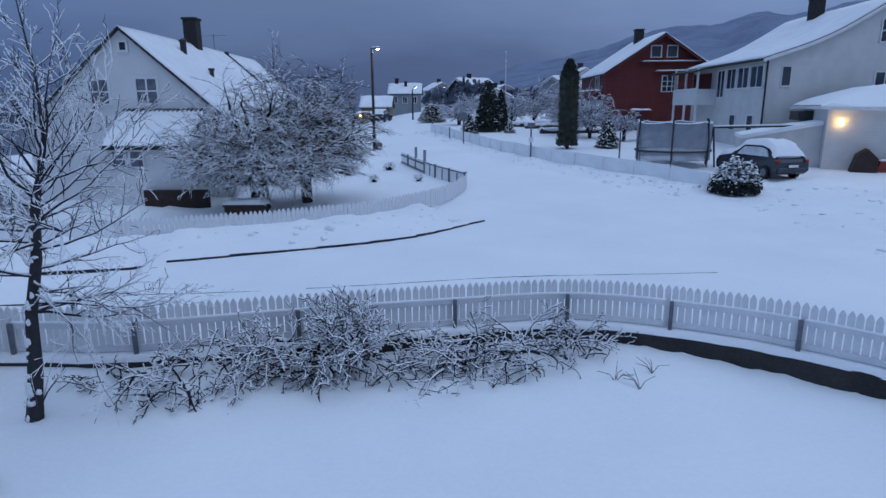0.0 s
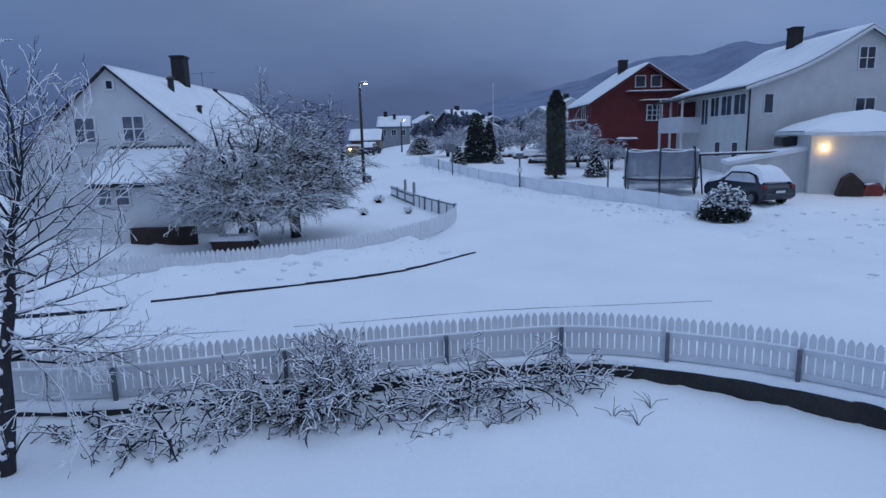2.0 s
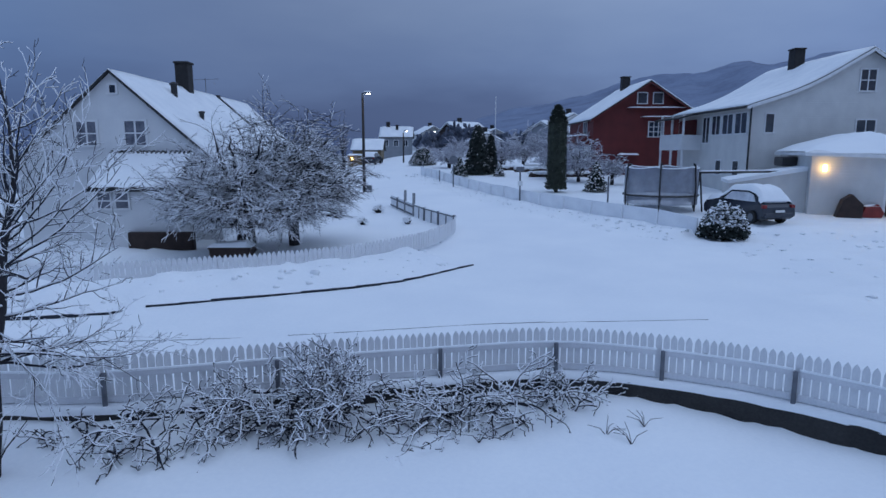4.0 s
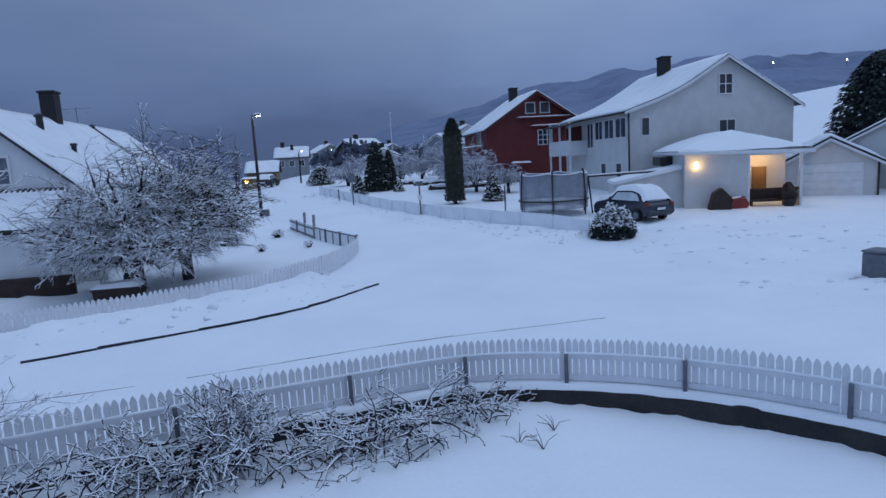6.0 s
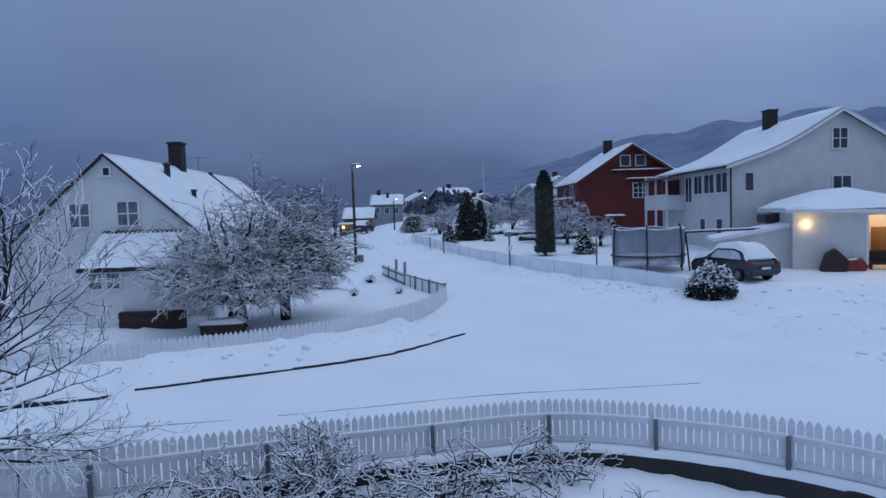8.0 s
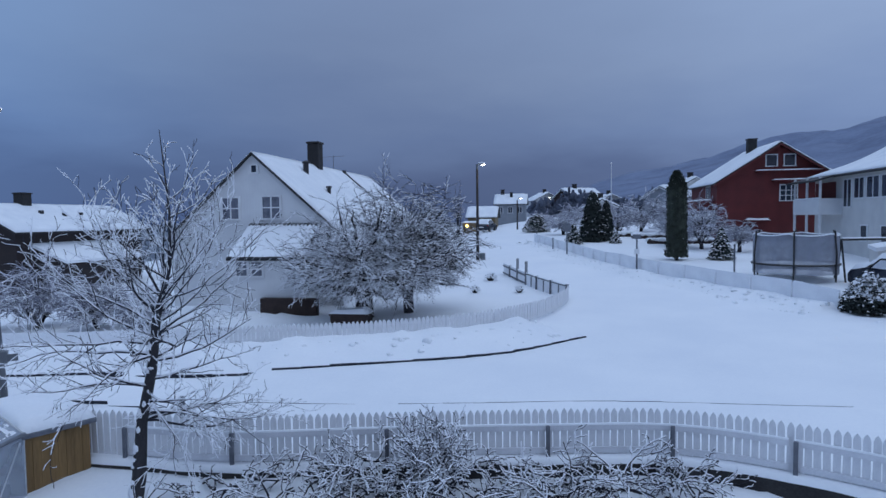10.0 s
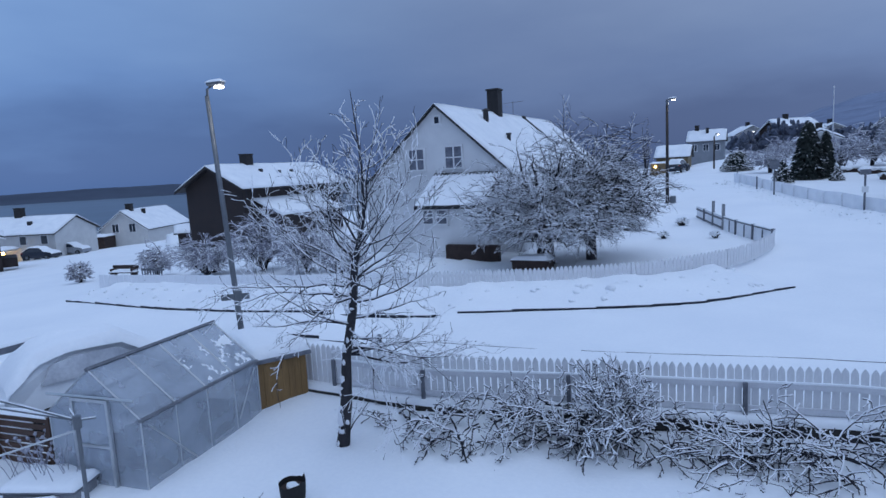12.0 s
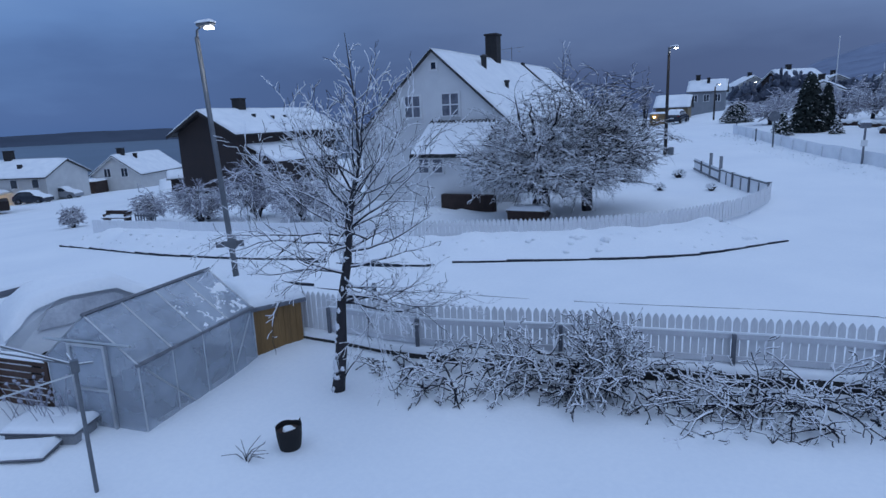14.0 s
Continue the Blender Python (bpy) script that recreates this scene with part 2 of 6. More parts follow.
# ---- mesh helpers ----
class Mesh:
    """Collects vertices and faces of one mesh."""

    def __init__(self):
        self.v, self.f = [], []

    def add(self, verts, faces, m=None):
        k = len(self.v)
        self.v += [tuple(m @ Vector(p)) if m else tuple(p) for p in verts]
        self.f += [tuple(i + k for i in f) for f in faces]
        return self

    def box(self, x0, x1, y0, y1, z0, z1, m=None, bevel=0.0):
        if bevel <= 0:
            v = [(x, y, z) for z in (z0, z1) for x, y in ((x0, y0), (x1, y0), (x1, y1), (x0, y1))]
            return self.add(v, [(3, 2, 1, 0), (4, 5, 6, 7), (0, 1, 5, 4), (1, 2, 6, 5), (2, 3, 7, 6), (3, 0, 4, 7)], m)
        b = bevel
        ring = [(x0 + b, y0), (x1 - b, y0), (x1, y0 + b), (x1, y1 - b), (x1 - b, y1), (x0 + b, y1), (x0, y1 - b), (x0, y0 + b)]
        cx, cy = (x0 + x1) / 2, (y0 + y1) / 2
        sx, sy = 1 - 2 * b / max(x1 - x0, 1e-6), 1 - 2 * b / max(y1 - y0, 1e-6)
        small = [(cx + (x - cx) * sx, cy + (y - cy) * sy) for x, y in ring]
        v = [(x, y, z0) for x, y in small] + [(x, y, z0 + b) for x, y in ring] + [(x, y, z1 - b) for x, y in ring] + [(x, y, z1) for x, y in small]
        f = [tuple(range(7, -1, -1)), tuple(range(24, 32))]
        for r in range(3):
            f += [(r * 8 + i, r * 8 + (i + 1) % 8, r * 8 + 8 + (i + 1) % 8, r * 8 + 8 + i) for i in range(8)]
        return self.add(v, f, m)

    def prism(self, outline, a, b, axis="y", m=None):
        """An outline of (u, w) drawn out from a to b along the axis: x: (y, z), y: (x, z), z: (x, y)."""
        put = {"x": lambda u, w, s: (s, u, w), "y": lambda u, w, s: (u, s, w), "z": lambda u, w, s: (u, w, s)}[axis]
        n = len(outline)
        v = [put(u, w, a) for u, w in outline] + [put(u, w, b) for u, w in outline]
        return self.add(v, [tuple(range(n - 1, -1, -1)), tuple(range(n, 2 * n))] + [(i, (i + 1) % n, n + (i + 1) % n, n + i) for i in range(n)], m)

    def tube(self, pts, radii, sides=6, m=None, lift=0.0):
        """A tapered tube along points."""
        k = len(self.v)
        pts = [Vector(p) for p in pts]
        for i, p in enumerate(pts):
            d = (pts[min(i + 1, len(pts) - 1)] - pts[max(i - 1, 0)])
            d = d.normalized() if d.length > 1e-9 else Vector((0, 0, 1))
            a = d.cross(Vector((0, 0, 1)) if abs(d.z) < 0.9 else Vector((1, 0, 0))).normalized()
            b = a.cross(d)
            r = radii[i] if isinstance(radii, (list, tuple)) else radii
            for s in range(sides):
                w = 2 * math.pi * s / sides
                q = p + (a * math.cos(w) + b * math.sin(w)) * r
                q.z += lift * r
                self.v.append(tuple(m @ q) if m else tuple(q))
        for i in range(len(pts) - 1):
            for s in range(sides):
                o, t = k + i * sides + s, k + i * sides + (s + 1) % sides
                self.f.append((o, t, t + sides, o + sides))
        self.f.append(tuple(k + s for s in range(sides - 1, -1, -1)))
        self.f.append(tuple(k + (len(pts) - 1) * sides + s for s in range(sides)))
        return self

    def pad(self, x0, x1, y0, y1, z, thick, nx=10, ny=10, rough=0.3, m=None, seed=0):
        """A soft layer of snow over a rectangle: round at its rim, uneven on top."""
        rim = min(x1 - x0, y1 - y0) * 0.12
        v, f = [], []
        for j in range(ny + 1):
            for i in range(nx + 1):
                x, y = x0 + (x1 - x0) * i / nx, y0 + (y1 - y0) * j / ny
                e = min(x - x0, x1 - x, y - y0, y1 - y)
                k = min(1.0, e / max(rim, 1e-6)) ** 0.5 if e > 0 else 0.0
                v.append((x, y, z + thick * k * (1 + rough * noise.noise((x * 1.3 + seed, y * 1.3, seed * 0.7)))))
        w = nx + 1
        for j in range(ny):
            for i in range(nx):
                f.append((j * w + i, j * w + i + 1, (j + 1) * w + i + 1, (j + 1) * w + i))
        base = len(v)
        rimids = [i for i in range(w)] + [j * w + nx for j in range(1, ny + 1)] + [ny * w + i for i in range(nx - 1, -1, -1)] + [j * w for j in range(ny - 1, 0, -1)]
        for i in rimids:
            v.append((v[i][0], v[i][1], z - 0.015))
        n = len(rimids)
        f += [(rimids[i], base + i, base + (i + 1) % n, rimids[(i + 1) % n]) for i in range(n)]
        f.append(tuple(base + i for i in range(n)))
        return self.add(v, f, m)

    def blob(self, c, r, seg=8, rings=6, rough=0.2, seed=0, m=None):
        """A lump, uneven all over. r: a radius or (rx, ry, rz)."""
        rx, ry, rz = r if isinstance(r, tuple) else (r, r, r)
        v, f = [], []
        for j in range(rings + 1):
            a = math.pi * j / rings
            for i in range(seg):
                w = 2 * math.pi * i / seg
                d = Vector((math.sin(a) * math.cos(w), math.sin(a) * math.sin(w), math.cos(a)))
                k = 1 + rough * noise.noise(d * 1.7 + Vector((seed, seed * 0.37, -seed)))
                v.append((c[0] + d.x * rx * k, c[1] + d.y * ry * k, c[2] + d.z * rz * k))
        for j in range(rings):
            for i in range(seg):
                f.append((j * seg + i, (j + 1) * seg + i, (j + 1) * seg + (i + 1) % seg, j * seg + (i + 1) % seg))
        return self.add(v, f, m)

    def data(self, name, mat, smooth=False):
        me = bpy.data.meshes.new(name)
        me.from_pydata(self.v, [], self.f)
        if smooth:
            me.polygons.foreach_set("use_smooth", [True] * len(me.polygons))
        me.materials.append(mat)
        me.update()
        return me


def part(name, mesh, mat, parent, label="", smooth=False, m=None):
    ob = new(name, mesh if isinstance(mesh, bpy.types.Mesh) else mesh.data(name, mat, smooth))
    ob.parent = parent
    if m is not None:
        ob.matrix_basis = m
    return tagged(ob, label)


def thing(name, label, category, m=None, group="", kind=""):
    ob = new(name)
    ob.empty_display_size = 0.2
    if m is not None:
        ob.matrix_basis = m
    return tagged(ob, label, category, group, kind)


def soft(v, k):
    return k * math.log(1 + math.exp(min(v / k, 50)))


def land(x, y):
    """Height of the bare lie of the land: the street climbs ahead, the plots fall to the fjord."""
    up = 0.045 * soft(y - 17, 3) / (1 + math.exp(-(x + 14) / 4)) if x > -90 else 0
    up -= 0.02 * soft(y - 80, 8) if y > 40 and x > -60 else 0
    fall = 0.075 * soft(-x - 22, 4) + 0.1 * soft(-x - 130, 15)
    rise = 0.05 * soft(x - 34, 4) + 0.10 * soft(x - 70, 10)
    return max(up - fall + min(rise, 60), -40)


def along(pts, step):
    """Points at even steps along a smooth line through pts, each with its heading."""
    out = []
    p = [Vector((a, b)) for a, b in pts]
    p = [2 * p[0] - p[1]] + p + [2 * p[-1] - p[-2]]
    fine = []
    for i in range(1, len(p) - 2):
        for s in range(40):
            t = s / 40
            fine.append(0.5 * (2 * p[i] + (p[i + 1] - p[i - 1]) * t + (2 * p[i - 1] - 5 * p[i] + 4 * p[i + 1] - p[i + 2]) * t * t + (3 * p[i] - p[i - 1] - 3 * p[i + 1] + p[i + 2]) * t ** 3))
    fine.append(p[-2])
    left = 0.0
    for a, b in zip(fine, fine[1:]):
        seg = (b - a).length
        while left <= seg and seg > 0:
            q = a + (b - a) * (left / seg)
            out.append((q.x, q.y, math.atan2(b.y - a.y, b.x - a.x)))
            left += step
        left -= seg
    return out


# ---- lines of the plan ----
FENCE = ((-8.2, 9.35), (-6.9, 9.35), (-5.35, 9.36), (-2.75, 9.95), (0.02, 10.5), (2.17, 10.80), (3.98, 10.32), (5.75, 9.3), (7.5, 7.5), (8.9, 5.2), (9.8, 2.5), (10.2, -1.0))
KERB = ((-25.0, 14.4), (-17.6, 13.7), (-10.75, 14.7), (-5.8, 16.2), (-1.66, 17.9), (1.03, 20.3))
FAR_FENCE = ((-25.7, 16.4), (-16.4, 17.4), (-8.1, 18.6), (-4.9, 19.7), (-2.56, 21.1), (-0.37, 23.3), (0.65, 26.0), (0.9, 27.6))
GREY_FENCE = ((0.85, 27.9), (-0.93, 31.5), (-3.0, 37.4))
RIGHT_FENCE = ((11.5, 26.4), (8.2, 31.2), (5.1, 36.6), (1.85, 46.0), (-1.75, 59.0))
fence_fine = along(FENCE, 0.1)
kerb_fine = along(KERB, 0.25)
far_fine = along(FAR_FENCE, 0.25)
right_fine = along(RIGHT_FENCE, 0.3)
GARDEN = -0.27
fence_arr = np.array(fence_fine)
kerb_arr, far_arr, right_arr = np.array(kerb_fine), np.array(far_fine), np.array(right_fine)


def side(arr, x, y):
    """Signed distance to a line: positive on its left."""
    d = np.hypot(arr[:, 0] - x, arr[:, 1] - y)
    i = int(d.argmin())
    return float(d[i]) * (1 if math.cos(arr[i, 2]) * (y - arr[i, 1]) - math.sin(arr[i, 2]) * (x - arr[i, 0]) > 0 else -1), i


def step(a, b, v):
    t = min(1.0, max(0.0, (v - a) / (b - a)))
    return t * t * (3 - 2 * t)


def ground_z(x, y):
    z = land(x, y)
    near = -32 < x < 40 and -12 < y < 75
    if near:
        n1 = noise.noise((x * 0.5, y * 0.5, 0.3))
        n2 = noise.noise((x * 2.1, y * 2.1, 5.1))
        z += 0.015 * n1 + 0.006 * n2
        d, i = side(fence_arr, x, y)
        if x < -8.2 and d > 0 and y < 9.3:
            d = -1
        if x < -8.2:
            d = -min(abs(d), 3) if y < 9.2 and x > -10.6 else (0.3 if y > 9.2 else -1)
        garden = step(0.8, 0.42, d) * step(-12.5, -10.4, x)
        z += (GARDEN + 0.05 * n1 + 0.025 * n2) * garden
        z -= 0.09 * step(2.2, 5.0, x) * garden
        if garden > 0.5:
            z += 0.12 * step(1.4, 0.2, abs(d)) * step(-1.0, -6.0, x)
        if d > 0:
            z += 0.06 * step(0.9, 0.1, d)
        dk, i = side(kerb_arr, x, y)
        if 0 < i < len(kerb_arr) - 1 and 0 < dk < 3.4:
            bank = 0.34 * step(0.02, 1.4, dk) + 0.34 * max(0.0, noise.noise((x * 1.3, y * 1.3, 9.0))) * step(0.6, 1.4, dk) * step(3.2, 2.0, dk)
            z += bank * step(3.4, 2.6, dk)
        dr, i = side(right_arr, x, y)
        if 0 < i < len(right_arr) - 1:
            if 0 < dr < 1.6:
                z += (0.22 + 0.12 * n1) * step(1.6, 0.4, dr)
            elif -3 < dr <= 0:
                z += 0.22 * step(-3.0, 0.0, dr)
        if 10 < x < 26 and 12 < y < 30:
            z += 0.20 * max(0, noise.noise((x * 0.55, y * 1.6, 3.3))) + 0.10 * noise.noise((x * 1.6, y * 3.0, 7.3)) * step(10, 13, x)
        if 12 < x < 17 and 19 < y < 26:
            z += 0.05 * max(0, noise.noise((x * 2, y * 2, 1.0)))
    return z


def spaced(lo, hi, fine, near, far, grow=1.22):
    mid = list(np.arange(lo, hi + 1e-6, fine))
    a, s = [], fine
    v = lo
    while v > -far:
        s *= grow
        v -= s
        a.append(v)
    b, s, v = [], fine, hi
    while v < far:
        s *= grow
        v += s
        b.append(v)
    return a[::-1] + mid + b


gx = spaced(-24.0, 24.0, 0.28, 0, 3500)
gy = spaced(-1.0, 40.0, 0.28, 0, 3500)
mesh = Mesh()
mesh.v = [(x, y, ground_z(x, y)) for y in gy for x in gx]
nx_ = len(gx)
mesh.f = [(j * nx_ + i, j * nx_ + i + 1, (j + 1) * nx_ + i + 1, (j + 1) * nx_ + i) for j in range(len(gy) - 1) for i in range(nx_ - 1)]
ground = new("ground", mesh.data("ground", SNOW, True))
tagged(ground, "fresh white snow over road, gardens and fields", "ground", kind="structure")
mesh = Mesh().box(-4500, -150, -3500, 4500, -31.5, -30.0)
tagged(new("water", mesh.data("water", SEA)), "dark grey-blue fjord water under low cloud", "water", kind="structure")


# ---- far hills ----
def hills(name, outline, dist, depth, mat, label, foot, seed, rough):
    """A far ridge: crest heights (degrees of azimuth, metres) at a distance, sloping down towards the viewer."""
    n = 160
    az = np.linspace(outline[0][0], outline[-1][0], n)
    crest = np.interp(az, [o[0] for o in outline], [o[1] for o in outline])
    mesh_ = Mesh()
    rows_ = 14
    for j in range(rows_ + 1):
        k = j / rows_
        for a, c in zip(az, crest):
            d = dist - depth * (1 - k)
            x, y = d * math.sin(radians(a)), d * math.cos(radians(a))
            z = foot + (c - foot) * k ** 1.15
            z += rough * (c - foot) * (noise.fractal((x * 0.006, y * 0.006, seed), 1.0, 2.1, 5) * 0.10 * (0.3 + k))
            mesh_.v.append((x, y, z))
    mesh_.f = [(j * n + i, j * n + i + 1, (j + 1) * n + i + 1, (j + 1) * n + i) for j in range(rows_) for i in range(n - 1)]
    k = len(mesh_.v)
    for i in range(n):
        x, y, z = mesh_.v[rows_ * n + i]
        mesh_.v.append((x * 1.06, y * 1.06, foot))
    mesh_.f += [(rows_ * n + i, rows_ * n + i + 1, k + i + 1, k + i) for i in range(n - 1)]
    return tagged(new(name, mesh_.data(name, mat, True)), label, "hillside", kind="structure")


T_ = lambda d, e: 4.2 + d * math.tan(radians(e))
hills("backdrop_hill", [(-2, T_(1600, 0.4)), (1.5, T_(1600, 1.6)), (4, T_(1600, 2.9)), (9, T_(1600, 4.1)), (14, T_(1600, 5.0)), (17, T_(1600, 5.9)), (24, T_(1600, 6.6)), (27, T_(1600, 7.6)), (33, T_(1600, 7.2)), (38, T_(1600, 7.0)), (44, T_(1600, 6.1)), (55, T_(1600, 6.5)), (70, T_(1600, 6.0))], 1600, 1150, FJELL, "wooded mountainside dusted with snow, haze put into its colour", 2.0, 3.0, 1.0)
hills("backdrop_shore", [(-95, -30), (-78, -18), (-68, T_(2150, -0.35)), (-58, T_(2150, -0.05)), (-51, T_(2150, -0.05)), (-46, T_(2150, -0.3)), (-38, T_(2150, -0.3)), (-28, -20)], 2150, 150, HEADLAND, "low dark headland across the fjord", -30.5, 8.0, 0.6)


# ---- trees ----
def grow(rng, base, height, spec):
    """Branch paths of a bare tree: lists of (points, radii, level)."""
    paths = []

    def branch(p, d, length, r, level):
        n = spec["segs"][level]
        pts, rad = [Vector(p)], [r]
        d = Vector(d).normalized()
        for i in range(n):
            d = (d + Vector((rng.gauss(0, 1), rng.gauss(0, 1), rng.gauss(0, 1))) * spec["wander"][level] + Vector((0, 0, spec["lift"][level]))).normalized()
            pts.append(pts[-1] + d * length / n)
            rad.append(max(r * (1 - 0.85 * (i + 1) / n), spec["thin"]))
        paths.append((pts, rad, level))
        if level + 1 >= len(spec["kids"]) + 1:
            return
        count = spec["kids"][level]
        for k in range(count):
            t = spec["start"][level] + (1 - spec["start"][level]) * (k + rng.random()) / count
            i = min(int(t * n), n - 1)
            q = pts[i].lerp(pts[i + 1], t * n - i)
            dd = (pts[i + 1] - pts[i]).normalized()
            a = rng.random() * 2 * math.pi
            side_ = dd.cross(Vector((math.cos(a), math.sin(a), 0.3))).normalized()
            ang = radians(spec["angle"][level] + rng.uniform(-14, 14))
            nd = dd * math.cos(ang) + side_ * math.sin(ang)
            branch(q, nd, length * spec["ratio"][level] * rng.uniform(0.65, 1.1) * (1 - 0.35 * t), max(rad[i] * spec["slim"], spec["thin"]), level + 1)

    branch(base, spec.get("dir", (0, 0, 1)), height, spec["radius"], 0)
    return paths


def tree_parts(ob, paths, snow_share=0.85, split=1, snow_scale=1.0, bark=BARK, twig=TWIG, flake=TWIG_SNOW, seed=0, snow_min=0.008, finest=9):
    trunk, twigs, snow_ = Mesh(), Mesh(), Mesh()
    rng = random.Random(seed)
    for pts, rad, level in paths:
        sides = (9, 6, 4, 3, 3)[min(level, 4)]
        (trunk if level < split else twigs).tube(pts, rad, sides)
        flat = abs((pts[-1] - pts[0]).normalized().z)
        if 0 < level < finest and rng.random() < snow_share and flat < 0.93:
            lift_pts = [p + Vector((0, -0.25 * r, max(r, snow_min * 0.6) * 0.62)) for p, r in zip(pts, rad)]
            snow_.tube(lift_pts, [max(r * 0.92, snow_min) * snow_scale * rng.uniform(0.8, 1.2) for r in rad], 4 if level < 3 else 3)
    part("trunk", trunk, bark, ob, smooth=True)
    part("crown", twigs, twig, ob, "bare twigs")
    part("snow", snow_, flake, ob, "snow lying along the branches")


def bare_tree(name, label, place, height, spec, seed, m=None, group="", **kw):
    ob = thing(name, label, "tree", Matrix.Translation(place), group)
    tree_parts(ob, grow(random.Random(seed), (0, 0, -0.1), height, spec), seed=seed, **kw)
    return ob


# the young tree in the garden, a thin leaning leader with spreading whorls
def garden_tree():
    ob = thing("garden_tree", "slender bare fruit tree with snow on its twigs, in a garden", "tree", pose(-6.04, 7.76, GARDEN))
    rng = random.Random(5)
    spec = dict(segs=[10, 7, 6, 5], wander=[0.03, 0.10, 0.15, 0.18], lift=[0.02, 0.045, 0.03, 0.02], kids=[0, 8, 5], start=[0.3, 0.2, 0.2], angle=[60, 42, 40], ratio=[0.5, 0.42, 0.45], slim=0.6, radius=0.1, thin=0.0042)
    lead = [Vector(p) for p in ((-0.06, 0, -0.12), (0.0, 0.04, 0.35), (0.03, 0.08, 0.71), (0.06, 0.14, 1.51), (0.26, 0.14, 2.30), (0.37, 0.14, 3.11), (0.50, 0.14, 3.50), (0.62, 0.14, 3.98), (0.64, 0.14, 4.66), (0.57, 0.14, 5.38), (0.52, 0.14, 5.87))]
    rad = [0.125, 0.098, 0.102, 0.080, 0.072, 0.062, 0.042, 0.026, 0.017, 0.010, 0.005]
    paths = [(lead, rad, 0)]
    # height on the trunk, count, length, rise, droop
    whorls = [(1.45, 3, 1.9, 0.02, 0.02), (1.75, 4, 2.0, -0.02, 0.015), (2.1, 5, 2.1, 0.0, 0.01), (2.45, 5, 2.1, 0.10, 0.01), (2.75, 5, 2.05, 0.25, 0.015), (2.95, 6, 2.0, 0.5, 0.02), (3.15, 6, 1.95, 0.75, 0.03), (3.35, 6, 1.75, 1.0, 0.03), (3.7, 4, 1.35, 0.8, 0.05), (4.1, 4, 1.1, 0.75, 0.06), (4.5, 3, 0.9, 0.7, 0.06), (4.95, 3, 0.65, 0.8, 0.06), (5.35, 3, 0.35, 1.4, 0.05)]
    for z, n, length, up, curl in whorls:
        a0 = rng.random() * 6.3
        for k in range(n):
            a = a0 + 6.283 * k / n + rng.uniform(-0.35, 0.35)
            if z < 1.9:
                a = rng.uniform(-0.7, 1.5)
            t = z + rng.uniform(-0.12, 0.12)
            i = max(j for j in range(len(lead) - 1) if lead[j].z <= t)
            q = lead[i].lerp(lead[i + 1], (t - lead[i].z) / (lead[i + 1].z - lead[i].z))
            s = dict(spec)
            s["dir"] = (math.cos(a), math.sin(a), up)
            s["radius"] = 0.006 + 0.0085 * length
            s["kids"], s["segs"], s["wander"], s["lift"] = [10, 4], [9, 6, 4], [0.12, 0.15, 0.18], [curl, 0.03, 0.04]
            s["start"], s["angle"], s["ratio"] = [0.22, 0.2], [36, 38], [0.46, 0.42]
            if length < 1.0:
                s["kids"] = [5, 1]
            paths += [(p, r, l + 1) for p, r, l in grow(rng, q, length * rng.uniform(0.75, 1.15), s)]
    for k in range(5):
        a = rng.random() * 6.3
        paths.append(([Vector((0.02, 0, 0.1)), Vector((0.12 * math.cos(a) + 0.05, 0.12 * math.sin(a), 0.35)), Vector((0.45 * math.cos(a) + 0.05, 0.4 * math.sin(a), 0.5 + 0.5 * rng.random()))], [0.014, 0.01, 0.005], 2))
    tree_parts(ob, paths, 0.92, 1, 0.92, seed=2, snow_min=0.0062)
    # snow blown against the bark and heaped in the forks
    stuck = Mesh()
    for k in range(60):
        t = rng.uniform(0.0, 3.3) if k > 12 else rng.uniform(0.25, 0.75)
        i = max(j for j in range(len(lead) - 1) if lead[j].z <= t)
        f = (t - lead[i].z) / (lead[i + 1].z - lead[i].z)
        q, r = lead[i].lerp(lead[i + 1], f), rad[i] + (rad[i + 1] - rad[i]) * f
        a = rng.gauss(-2.3, 0.75)
        stuck.blob((q.x + r * 0.86 * math.cos(a), q.y + r * 0.86 * math.sin(a), t), (r * rng.uniform(0.3, 0.6), r * rng.uniform(0.25, 0.5), rng.uniform(0.02, 0.055)), 7, 5, 0.6, k)
    tagged(part("bark_snow", stuck, TWIG_SNOW, ob, "snow stuck to the bark", True), kind="stuff")


garden_tree()



